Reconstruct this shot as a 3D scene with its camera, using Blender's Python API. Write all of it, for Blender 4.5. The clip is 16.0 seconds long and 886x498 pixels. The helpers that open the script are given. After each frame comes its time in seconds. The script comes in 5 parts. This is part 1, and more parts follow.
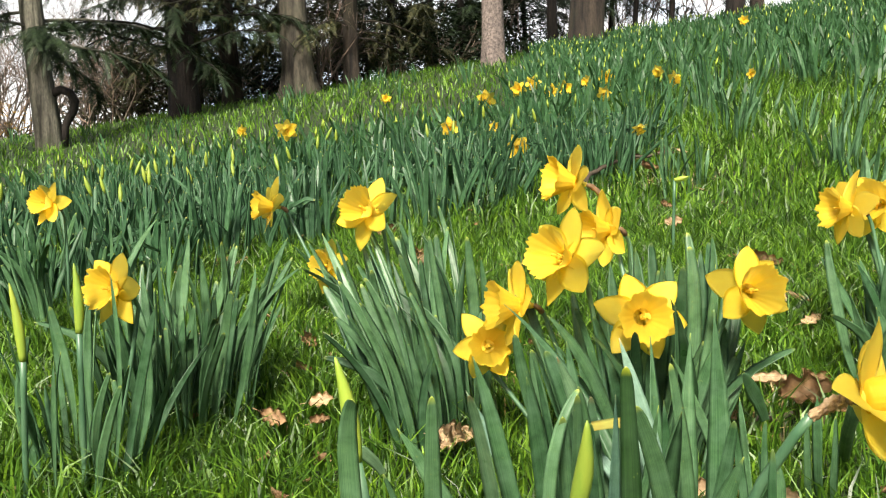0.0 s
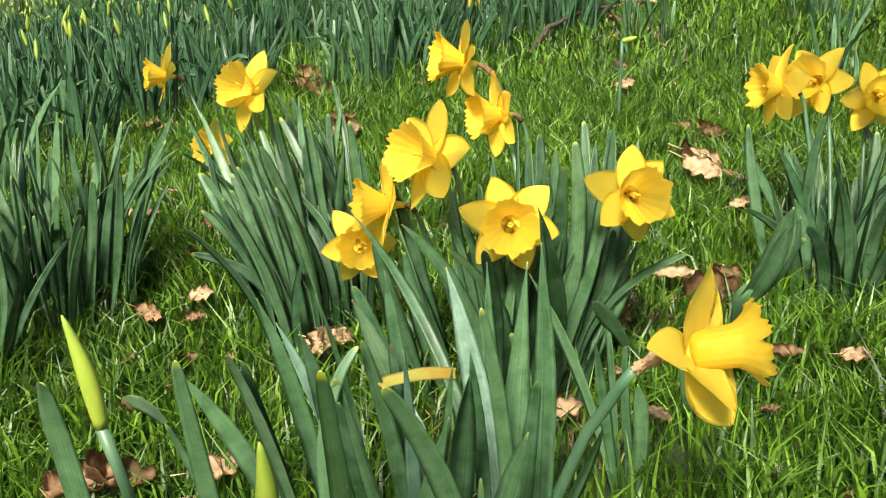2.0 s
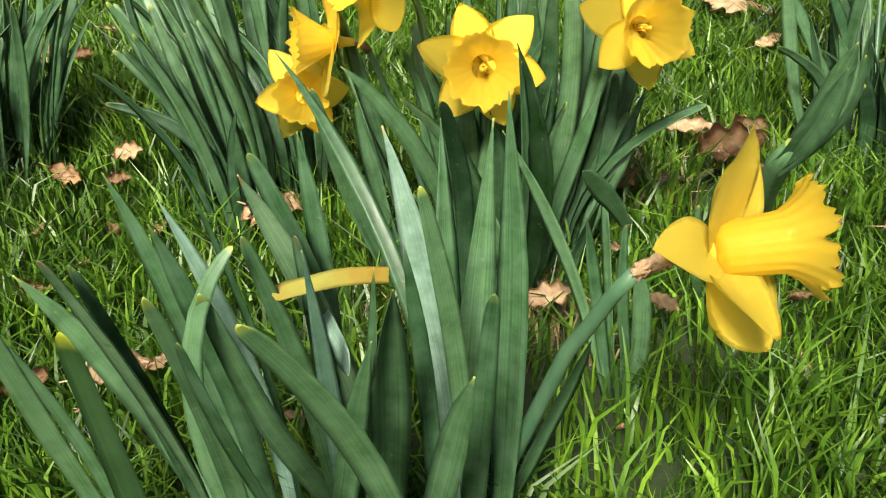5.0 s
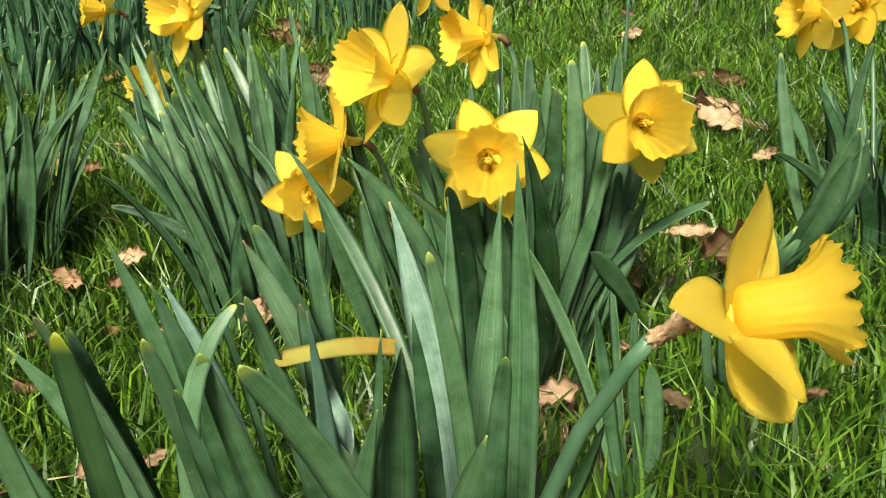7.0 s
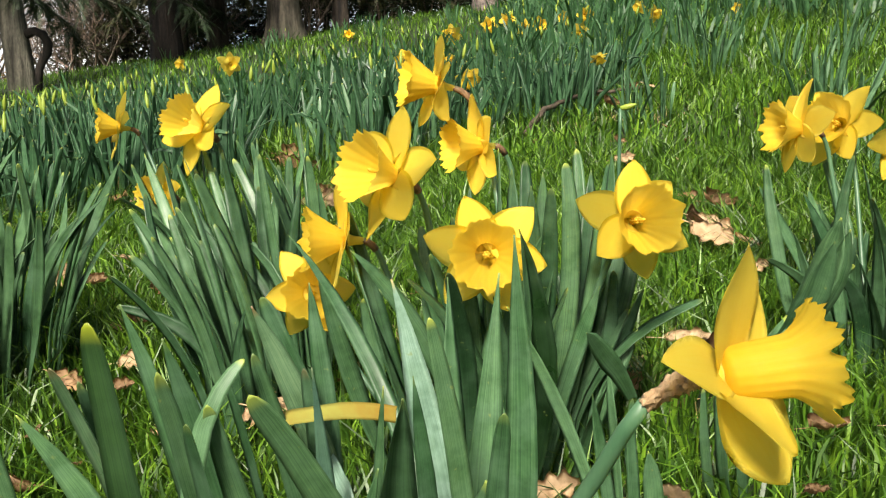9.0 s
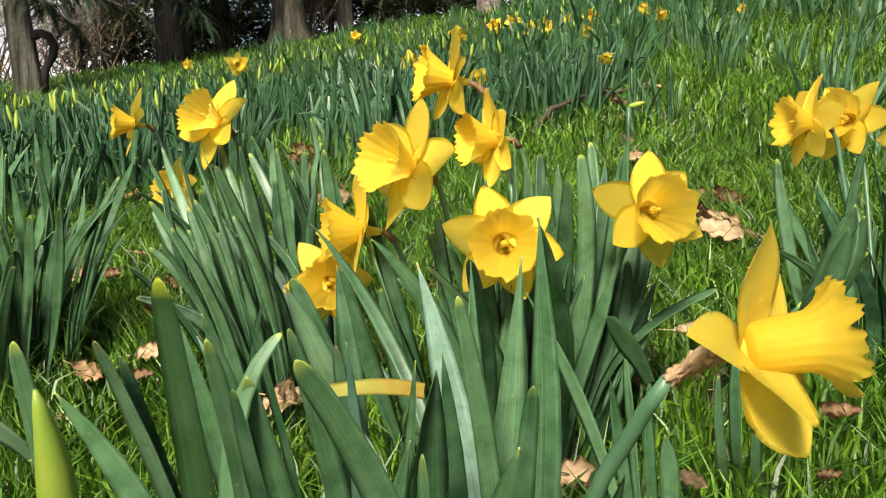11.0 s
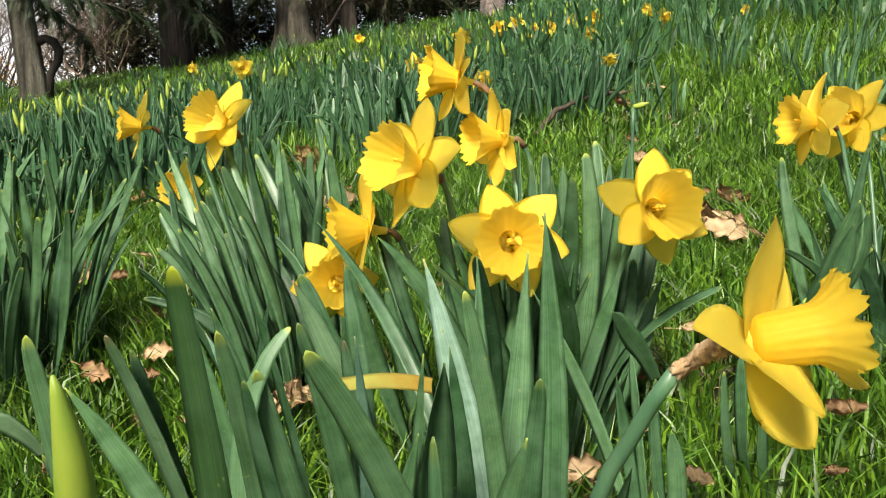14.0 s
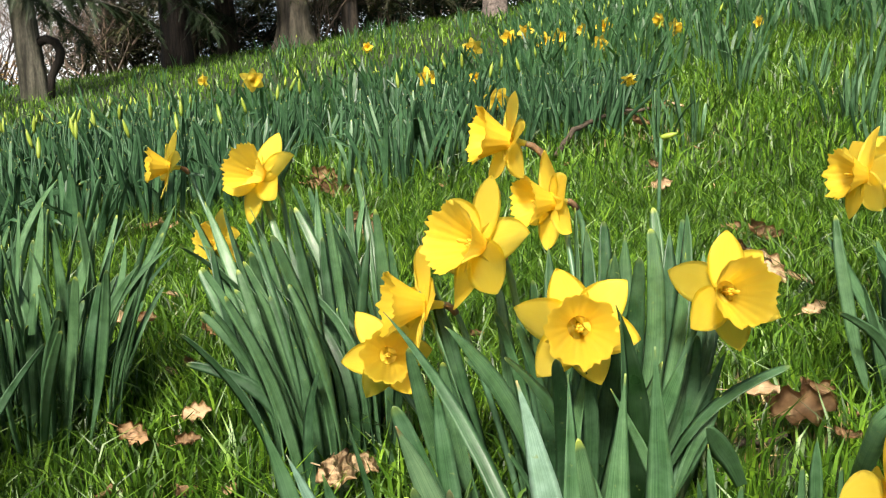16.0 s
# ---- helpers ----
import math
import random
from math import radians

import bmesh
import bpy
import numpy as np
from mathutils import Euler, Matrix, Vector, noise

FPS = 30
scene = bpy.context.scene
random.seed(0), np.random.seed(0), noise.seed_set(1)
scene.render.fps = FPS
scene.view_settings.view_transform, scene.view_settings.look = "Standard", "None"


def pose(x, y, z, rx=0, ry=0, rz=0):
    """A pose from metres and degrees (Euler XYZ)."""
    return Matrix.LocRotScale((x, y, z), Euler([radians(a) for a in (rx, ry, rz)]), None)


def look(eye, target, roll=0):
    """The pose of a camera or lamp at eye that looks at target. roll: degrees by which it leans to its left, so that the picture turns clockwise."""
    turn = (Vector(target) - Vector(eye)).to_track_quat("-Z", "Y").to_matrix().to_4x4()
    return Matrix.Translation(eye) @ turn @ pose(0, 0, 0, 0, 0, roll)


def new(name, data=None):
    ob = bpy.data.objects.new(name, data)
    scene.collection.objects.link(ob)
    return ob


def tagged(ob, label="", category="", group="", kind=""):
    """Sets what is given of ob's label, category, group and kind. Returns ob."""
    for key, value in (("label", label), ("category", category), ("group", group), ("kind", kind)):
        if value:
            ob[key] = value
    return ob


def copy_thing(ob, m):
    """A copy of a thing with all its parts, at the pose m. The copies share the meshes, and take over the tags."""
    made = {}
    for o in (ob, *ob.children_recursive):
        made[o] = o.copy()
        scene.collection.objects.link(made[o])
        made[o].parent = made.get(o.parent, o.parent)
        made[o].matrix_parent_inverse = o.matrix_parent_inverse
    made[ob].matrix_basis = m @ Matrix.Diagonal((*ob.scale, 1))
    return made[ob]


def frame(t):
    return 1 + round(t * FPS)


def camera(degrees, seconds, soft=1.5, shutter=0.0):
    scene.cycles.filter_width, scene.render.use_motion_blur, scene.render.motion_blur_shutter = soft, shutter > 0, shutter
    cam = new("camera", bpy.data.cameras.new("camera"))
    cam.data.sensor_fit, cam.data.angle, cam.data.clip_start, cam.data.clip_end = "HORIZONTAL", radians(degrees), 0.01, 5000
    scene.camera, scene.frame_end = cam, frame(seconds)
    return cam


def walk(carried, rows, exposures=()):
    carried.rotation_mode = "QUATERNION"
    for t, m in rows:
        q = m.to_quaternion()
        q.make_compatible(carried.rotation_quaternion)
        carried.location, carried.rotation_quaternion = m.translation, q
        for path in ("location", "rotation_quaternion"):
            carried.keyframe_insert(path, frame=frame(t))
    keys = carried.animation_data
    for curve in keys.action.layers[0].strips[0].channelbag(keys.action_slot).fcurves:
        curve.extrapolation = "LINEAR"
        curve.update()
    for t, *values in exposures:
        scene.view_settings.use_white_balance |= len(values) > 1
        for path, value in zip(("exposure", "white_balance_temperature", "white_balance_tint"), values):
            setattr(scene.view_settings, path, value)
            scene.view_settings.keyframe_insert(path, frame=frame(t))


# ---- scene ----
cam = camera(53.2, 16.0, soft=1.2)
PATH = [
    (0, (0.037, 0.052, 0.534), (0.001, 2.04, 0.317), -0.9),
    (0.5, (0.088, 0.091, 0.552), (0.045, 2.078, 0.331), -1.0),
    (1, (0.152, 0.138, 0.548), (0.107, 2.124, 0.318), -0.9),
    (1.5, (0.183, 0.159, 0.543), (0.152, 2.124, 0.173), -0.8),
    (2, (0.192, 0.168, 0.58), (0.158, 2.086, 0.012), -0.7),
    (2.5, (0.209, 0.209, 0.586), (0.17, 2.098, -0.071), -0.7),
    (3, (0.22, 0.255, 0.592), (0.18, 2.118, -0.134), -0.7),
    (3.5, (0.222, 0.283, 0.579), (0.184, 2.117, -0.22), -0.7),
    (4, (0.212, 0.308, 0.606), (0.172, 2.109, -0.263), -0.9),
    (4.5, (0.225, 0.339, 0.566), (0.184, 2.13, -0.323), -0.9),
    (4.7, (0.23, 0.348, 0.549), (0.185, 2.139, -0.34), -0.9),
    (6.8, (0.221, 0.353, 0.489), (0.177, 2.223, -0.218), -0.8),
    (7, (0.225, 0.346, 0.495), (0.181, 2.25, -0.116), -0.8),
    (7.5, (0.227, 0.336, 0.495), (0.186, 2.288, 0.063), -0.5),
    (8, (0.227, 0.331, 0.479), (0.189, 2.299, 0.122), -0.4),
    (8.5, (0.229, 0.324, 0.47), (0.191, 2.296, 0.139), -0.4),
    (9, (0.224, 0.319, 0.468), (0.186, 2.293, 0.146), -0.5),
    (9.5, (0.224, 0.315, 0.467), (0.182, 2.289, 0.146), -0.6),
    (10, (0.212, 0.309, 0.463), (0.168, 2.283, 0.143), -0.5),
    (12.5, (0.211, 0.303, 0.457), (0.16, 2.278, 0.146), -0.6),
    (13, (0.213, 0.303, 0.456), (0.159, 2.278, 0.146), -0.6),
    (13.5, (0.21, 0.3, 0.455), (0.158, 2.275, 0.146), -0.7),
    (14, (0.21, 0.3, 0.455), (0.154, 2.275, 0.146), -0.8),
    (14.5, (0.201, 0.303, 0.464), (0.144, 2.279, 0.156), -0.7),
    (15, (0.19, 0.314, 0.492), (0.131, 2.289, 0.18), -0.7),
    (15.5, (0.179, 0.326, 0.516), (0.122, 2.3, 0.199), -0.7),
    (16, (0.152, 0.335, 0.526), (0.101, 2.309, 0.209), -0.6),
]
walk(cam, [(t, look(eye, target, roll)) for t, eye, target, roll in PATH], [(0.0, 0.74), (1.0, 0.76), (2.5, 0.66), (4.6, 0.61), (7.0, 0.52), (14.0, 0.54), (15.0, 0.63), (16.0, 0.65)])


# ---- light: bright hazy spring sun from behind the camera's left shoulder ----
world = bpy.data.worlds.new("sky")
scene.world = world
world.use_nodes = True
wn = world.node_tree
wn.nodes.clear()
sky = wn.nodes.new("ShaderNodeTexSky")
sky.sky_type = "NISHITA"
sky.sun_disc = False
SUN_UP, SUN_TURN = 44.0, 192.0
sky.sun_elevation, sky.sun_rotation = radians(SUN_UP), radians(SUN_TURN)
sky.air_density, sky.dust_density, sky.ozone_density = 1.0, 6.0, 1.0
wbg = wn.nodes.new("ShaderNodeBackground")
wbg.inputs[1].default_value = 0.071
wout = wn.nodes.new("ShaderNodeOutputWorld")
wn.links.new(sky.outputs[0], wbg.inputs[0])
wn.links.new(wbg.outputs[0], wout.inputs[0])
sun_data = bpy.data.lights.new("sun", "SUN")
sun_data.energy, sun_data.angle, sun_data.color = 5.3, radians(12.0), (1.0, 0.92, 0.80)
sun = new("sun", sun_data)
az = radians(SUN_TURN)
sun_dir = Vector((math.sin(az) * math.cos(radians(SUN_UP)), math.cos(az) * math.cos(radians(SUN_UP)), math.sin(radians(SUN_UP))))
sun.matrix_world = look(sun_dir * 30, (0, 0, 0))

# ---- materials ----
def material(name):
    m = bpy.data.materials.new(name)
    m.use_nodes = True
    t = m.node_tree
    t.nodes.clear()
    return m, t


def node(t, kind, **values):
    n = t.nodes.new(kind)
    for key, value in values.items():
        n.inputs[key.replace("_", " ")].default_value = value
    return n


def ramp(t, source, stops):
    r = t.nodes.new("ShaderNodeValToRGB")
    while len(r.color_ramp.elements) < len(stops):
        r.color_ramp.elements.new(0.5)
    for e, (at, colour) in zip(r.color_ramp.elements, stops):
        e.position, e.color = at, (*colour, 1)
    t.links.new(source, r.inputs[0])
    return r.outputs[0]


def mixed(t, kind, factor, a, b):
    n = t.nodes.new("ShaderNodeMix")
    n.data_type, n.blend_type = "RGBA", kind
    for socket, value in ((n.inputs[0], factor), (n.inputs[6], a), (n.inputs[7], b)):
        if hasattr(value, "links"):
            t.links.new(value, socket)
        elif isinstance(value, tuple):
            socket.default_value = (*value, 1)
        else:
            socket.default_value = value
    return n.outputs[2]


def noise_of(t, vector, scale, detail=4.0, rough=0.55, stretch=None):
    if stretch:
        mp = t.nodes.new("ShaderNodeMapping")
        mp.inputs["Scale"].default_value = stretch
        t.links.new(vector, mp.inputs[0])
        vector = mp.outputs[0]
    n = node(t, "ShaderNodeTexNoise", Scale=scale, Detail=detail, Roughness=rough)
    t.links.new(vector, n.inputs["Vector"])
    return n.outputs[0]


def finish(t, colour, rough, bump=None, strength=0.3, distance=0.001, thin=0.0, thin_colour=None, specular=0.5):
    p = node(t, "ShaderNodeBsdfPrincipled")
    p.inputs["Specular IOR Level"].default_value = specular
    for socket, value in ((p.inputs["Base Color"], colour), (p.inputs["Roughness"], rough)):
        if hasattr(value, "links"):
            t.links.new(value, socket)
        else:
            socket.default_value = (*value, 1) if isinstance(value, tuple) else value
    out = t.nodes.new("ShaderNodeOutputMaterial")
    if bump is not None:
        b = node(t, "ShaderNodeBump", Strength=strength, Distance=distance)
        t.links.new(bump, b.inputs["Height"])
        t.links.new(b.outputs[0], p.inputs["Normal"])
    if thin:
        tr = t.nodes.new("ShaderNodeBsdfTranslucent")
        t.links.new(thin_colour if thin_colour else colour, tr.inputs[0])
        mx = node(t, "ShaderNodeMixShader")
        mx.inputs[0].default_value = thin
        t.links.new(p.outputs[0], mx.inputs[1])
        t.links.new(tr.outputs[0], mx.inputs[2])
        t.links.new(mx.outputs[0], out.inputs[0])
    else:
        t.links.new(p.outputs[0], out.inputs[0])


def blade_material(name, dark, light, tip, island=False, thin=0.2, rough=0.30, wax=0.5, specular=0.5):
    """Daffodil leaf: bluish green, fine veins along the blade, a bloom of wax, a pale withered tip."""
    m, t = material(name)
    uv = t.nodes.new("ShaderNodeUVMap").outputs[0]
    pos = t.nodes.new("ShaderNodeNewGeometry")
    if island:
        rnd = pos.outputs["Random Per Island"]
    else:
        rnd = t.nodes.new("ShaderNodeObjectInfo").outputs["Random"]
    shift = t.nodes.new("ShaderNodeVectorMath")
    shift.operation = "ADD"
    t.links.new(uv, shift.inputs[0])
    t.links.new(rnd, shift.inputs[1])
    veins = noise_of(t, shift.outputs[0], 1.0, 3.0, 0.6, (26, 1.2, 1))
    bloom = noise_of(t, pos.outputs["Position"], 38.0, 5.0, 0.62)
    base = ramp(t, veins, [(0.26, dark), (0.74, light)])
    own = ramp(t, rnd, [(0.0, (0.42, 0.54, 0.50)), (0.40, (0.86, 0.93, 0.90)), (0.75, (1.2, 1.20, 1.22)), (1.0, (1.5, 1.42, 1.45))])
    base = mixed(t, "MULTIPLY", 1.0, base, own)
    blotch = noise_of(t, pos.outputs["Position"], 75.0, 4.0, 0.6)
    base = mixed(t, "MULTIPLY", 0.85, base, ramp(t, blotch, [(0.32, (0.55, 0.62, 0.55)), (0.55, (1, 1, 1)), (0.75, (1.3, 1.25, 1.2))]))
    waxy = ramp(t, bloom, [(0.42, (0, 0, 0)), (0.75, (wax, wax, wax))])
    base = mixed(t, "MIX", waxy, base, (0.13, 0.25, 0.142))
    spots = noise_of(t, pos.outputs["Position"], 210.0, 2.0, 0.5)
    flaw = ramp(t, spots, [(0.70, (0, 0, 0)), (0.78, (0.6, 0.6, 0.6))])
    base = mixed(t, "MIX", flaw, base, (0.20, 0.25, 0.07))
    sep = t.nodes.new("ShaderNodeSeparateXYZ")
    t.links.new(uv, sep.inputs[0])
    some = ramp(t, rnd, [(0.45, (0.25, 0.25, 0.25)), (0.75, (1, 1, 1))])
    end = mixed(t, "MULTIPLY", 1.0, ramp(t, sep.outputs[1], [(0.976, (0, 0, 0)), (0.996, (1, 1, 1))]), some)
    base = mixed(t, "MIX", end, base, tip)
    gloss = ramp(t, bloom, [(0.3, (rough - 0.06,) * 3), (0.8, (rough + 0.22,) * 3)])
    warm = mixed(t, "MULTIPLY", 1.0, base, (1.5, 1.7, 0.55))
    finish(t, base, gloss, veins, 0.16, 0.0006, thin, warm, specular)
    return m


def petal_material(name, pale, deep, inner=None, thin=0.36):
    m, t = material(name)
    uv = t.nodes.new("ShaderNodeUVMap").outputs[0]
    pos = t.nodes.new("ShaderNodeNewGeometry")
    rnd = t.nodes.new("ShaderNodeObjectInfo").outputs["Random"]
    shift = t.nodes.new("ShaderNodeVectorMath")
    shift.operation = "ADD"
    t.links.new(uv, shift.inputs[0])
    t.links.new(rnd, shift.inputs[1])
    veins = noise_of(t, shift.outputs[0], 1.0, 4.0, 0.65, (30, 1.6, 1))
    mott = noise_of(t, pos.outputs["Position"], 120.0, 3.0, 0.5)
    base = ramp(t, veins, [(0.3, deep), (0.62, pale)])
    base = mixed(t, "MULTIPLY", 0.5, base, ramp(t, mott, [(0.3, (0.98, 0.96, 0.88)), (0.7, (1, 1, 1))]))
    if inner:
        sep = t.nodes.new("ShaderNodeSeparateXYZ")
        t.links.new(uv, sep.inputs[0])
        base = mixed(t, "MIX", ramp(t, sep.outputs[1], [(0.0, (1, 1, 1)), (0.10, (0.7, 0.7, 0.7)), (0.22, (0, 0, 0))]), base, inner)
    finish(t, base, 0.45, veins, 0.12, 0.0004, thin, base, 0.35)
    return m


def bark_material(name, deep, ridge, moss, scale=12.0):
    """Furrowed bark: long upright ridges with dark cracks and patches of grey-green algae."""
    m, t = material(name)
    co = t.nodes.new("ShaderNodeTexCoord").outputs["Object"]
    ridges = noise_of(t, co, scale, 5.0, 0.62, (1, 1, 0.10))
    flakes = noise_of(t, co, scale * 3.5, 4.0, 0.6, (1, 1, 0.4))
    patch = noise_of(t, co, 1.7, 4.0, 0.6)
    base = ramp(t, ridges, [(0.36, deep), (0.50, tuple(0.55 * v for v in ridge)), (0.66, ridge)])
    base = mixed(t, "MULTIPLY", 0.8, base, ramp(t, flakes, [(0.35, (0.55, 0.55, 0.55)), (0.65, (1.2, 1.15, 1.1))]))
    base = mixed(t, "MIX", ramp(t, patch, [(0.45, (0, 0, 0)), (0.7, (0.6, 0.6, 0.6))]), base, moss)
    finish(t, base, 0.9, ridges, 1.0, 0.05)
    return m


def plain_material(name, a, b, scale, rough=0.7, thin=0.0, bump=0.5, deep=0.001, stretch=None, island=False, c=None):
    m, t = material(name)
    co = t.nodes.new("ShaderNodeTexCoord").outputs["Object"]
    n1 = noise_of(t, co, scale, 6.0, 0.62, stretch)
    n2 = noise_of(t, co, scale * 0.17, 3.0, 0.5)
    base = ramp(t, n1, [(0.3, a), (0.7, b)])
    base = mixed(t, "MULTIPLY", 0.75, base, ramp(t, n2, [(0.3, (0.62, 0.62, 0.62)), (0.7, (1.15, 1.12, 1.05))]))
    if island:
        rnd = t.nodes.new("ShaderNodeNewGeometry").outputs["Random Per Island"]
        base = mixed(t, "MULTIPLY", 1.0, base, ramp(t, rnd, [(0.0, (0.22, 0.28, 0.22)), (0.55, (0.90, 0.93, 0.88)), (1.0, c or (1.5, 1.35, 1.2))]))
    finish(t, base, rough, n1, bump, deep, thin)
    return m


M_LEAF = blade_material("daffodil_leaf", (0.026, 0.080, 0.030), (0.112, 0.220, 0.094), (0.34, 0.43, 0.08), rough=0.37, thin=0.14, specular=0.38)
# Same leaf about a quarter darker; shade inside the clumps put into the colour.
M_HALFSHADELEAF = blade_material("daffodil_leaf_half_shaded", (0.019, 0.058, 0.022), (0.088, 0.176, 0.074), (0.34, 0.42, 0.08), wax=0.35, rough=0.36, thin=0.13, specular=0.38)
# Daffodil leaf with shade put into the colour, for the darkest blades.
M_SHADEDLEAF = blade_material("daffodil_leaf_shaded", (0.009, 0.032, 0.009), (0.034, 0.078, 0.022), (0.36, 0.42, 0.03), wax=0.12)
M_FIELD = blade_material("daffodil_leaf_far", (0.016, 0.060, 0.022), (0.070, 0.160, 0.058), (0.36, 0.42, 0.09), island=True, rough=0.40, wax=0.2, specular=0.38)
M_NEARFIELD = blade_material("daffodil_leaf_bank", (0.016, 0.060, 0.025), (0.076, 0.170, 0.074), (0.36, 0.38, 0.09), rough=0.36, wax=0.28, specular=0.4)
M_BROWNTIP = blade_material("daffodil_leaf_browned", (0.05, 0.115, 0.05), (0.17, 0.27, 0.14), (0.30, 0.13, 0.05))
# Waxy blade made paler: the sheen of sun and sky is in its colour.
M_PALESHEEN = blade_material("daffodil_leaf_waxy_sheen", (0.10, 0.19, 0.135), (0.24, 0.37, 0.29), (0.42, 0.36, 0.14))
M_STEM = plain_material("stem_green", (0.048, 0.128, 0.066), (0.110, 0.215, 0.115), 60.0, 0.4, 0.0, 0.15, 0.0005, (1, 1, 0.15))
M_BUD = plain_material("bud_yellow_green", (0.22, 0.38, 0.05), (0.46, 0.55, 0.07), 50.0, 0.45, 0.2, 0.2, 0.0005, (1, 1, 0.2))
M_PETAL = petal_material("petal_yellow", (0.97, 0.87, 0.205), (0.96, 0.85, 0.170), None, 0.74)
M_CROWN = petal_material("trumpet_yellow", (0.97, 0.84, 0.155), (0.96, 0.82, 0.125), (0.96, 0.78, 0.095), 0.74)
M_STAMEN = plain_material("stamen_yellow", (0.86, 0.60, 0.05), (0.94, 0.74, 0.07), 300.0, 0.7, 0.4)
M_SPATHE = plain_material("papery_spathe", (0.34, 0.20, 0.095), (0.74, 0.55, 0.33), 150.0, 0.75, 0.15, 1.0, 0.003, (1, 1, 0.3))
M_SPATHEDARK = plain_material("papery_spathe_dark", (0.085, 0.048, 0.022), (0.34, 0.20, 0.10), 160.0, 0.8, 0.1, 0.9, 0.002, (1, 1, 0.3))
M_YELLOWLEAF = plain_material("withered_leaf_yellow", (0.46, 0.28, 0.040), (0.50, 0.52, 0.11), 26.0, 0.5, 0.25, 0.3, 0.0005)
M_OAK = plain_material("fallen_oak_leaf", (0.24, 0.135, 0.06), (0.52, 0.34, 0.18), 55.0, 0.65, 0.2, 0.6, 0.002)
M_OAKPALE = plain_material("fallen_leaf_pale", (0.46, 0.30, 0.16), (0.78, 0.60, 0.38), 55.0, 0.65, 0.15, 0.6, 0.002)
M_GRASS = plain_material("grass_blade", (0.032, 0.104, 0.008), (0.136, 0.290, 0.026), 22.0, 0.42, 0.24, 0.0, 0.0, None, True, (2.1, 1.7, 1.4))
M_THATCH = plain_material("dry_grass", (0.30, 0.22, 0.10), (0.55, 0.45, 0.24), 22.0, 0.7, 0.1, 0.0, 0.0, None, True)
M_SOIL = plain_material("turf_soil", (0.010, 0.022, 0.004), (0.027, 0.050, 0.010), 18.0, 0.9, 0.0, 0.8, 0.01)
M_BARK = bark_material("bark_brown", (0.009, 0.007, 0.006), (0.056, 0.043, 0.031), (0.036, 0.040, 0.020))
M_BARKGREY = bark_material("bark_grey", (0.034, 0.033, 0.026), (0.185, 0.178, 0.140), (0.105, 0.120, 0.070))
M_BARKFURROW = bark_material("bark_furrowed", (0.012, 0.010, 0.008), (0.118, 0.106, 0.080), (0.075, 0.078, 0.048), 6.0)
M_BARKPLATE = plain_material("bark_scaly_pinkish", (0.06, 0.050, 0.046), (0.30, 0.25, 0.23), 26.0, 0.9, 0.0, 1.0, 0.02)
M_BARKDARK = bark_material("bark_dark", (0.005, 0.004, 0.0035), (0.026, 0.019, 0.015), (0.016, 0.016, 0.010))
M_NEEDLE = plain_material("conifer_needles", (0.010, 0.027, 0.010), (0.036, 0.064, 0.022), 9.0, 0.6, 0.12, 0.0, 0.0, None, True)
M_NEEDLEOLIVE = plain_material("conifer_needles_olive", (0.034, 0.044, 0.016), (0.105, 0.108, 0.042), 9.0, 0.65, 0.12, 0.0, 0.0, None, True)
M_TWIG = plain_material("bare_twigs", (0.12, 0.095, 0.085), (0.32, 0.25, 0.22), 9.0, 0.85, 0.0, 0.0, 0.0, None, True)
M_AUTUMN = plain_material("ochre_shrub_leaves", (0.30, 0.16, 0.01), (0.60, 0.38, 0.03), 9.0, 0.7, 0.2, 0.0, 0.0, None, True)
M_STICK = plain_material("dead_branch", (0.032, 0.024, 0.017), (0.12, 0.090, 0.062), 60.0, 0.85, 0.0, 0.8, 0.003, (1, 1, 0.3))


def sky_material():
    m, t = material("hazy_sky")
    co = t.nodes.new("ShaderNodeTexCoord").outputs["Object"]
    e = node(t, "ShaderNodeEmission", Strength=0.95)
    t.links.new(ramp(t, noise_of(t, co, 0.02, 4.0), [(0.36, (0.66, 0.80, 0.97)), (0.52, (1.0, 1.0, 1.0))]), e.inputs[0])
    out = t.nodes.new("ShaderNodeOutputMaterial")
    t.links.new(e.outputs[0], out.inputs[0])
    return m


M_SKY = sky_material()

# ---- ground: a bank that rises away from the camera and to the right ----
def height(x, y):
    s = np.clip((y - 1.2) / 4.0, 0, 1)
    s = s * s * (3 - 2 * s)
    k = np.minimum(y, 17.0)
    return (-0.033 + 0.1075 * k + 0.0225 * np.maximum(k - 1.8, 0) + 0.52 * (1 - np.exp(-np.maximum(y - 17, 0) / 4))
            + 25 * np.tanh(x / 25) * (0.03 + 0.12 * s))


def part(name, bm, mat, parent, label="", smooth=True, at=None):
    """Links a bmesh (or a ready mesh) as one mesh object under a thing or a part."""
    if isinstance(bm, bpy.types.Mesh):
        me = bm
    else:
        me = bpy.data.meshes.new(name)
        bm.to_mesh(me)
        bm.free()
        if smooth:
            me.shade_smooth()
        me.materials.append(mat)
    ob = new(name, me)
    ob.parent = parent
    if at is not None:
        ob.matrix_basis = at
    return tagged(ob, label)


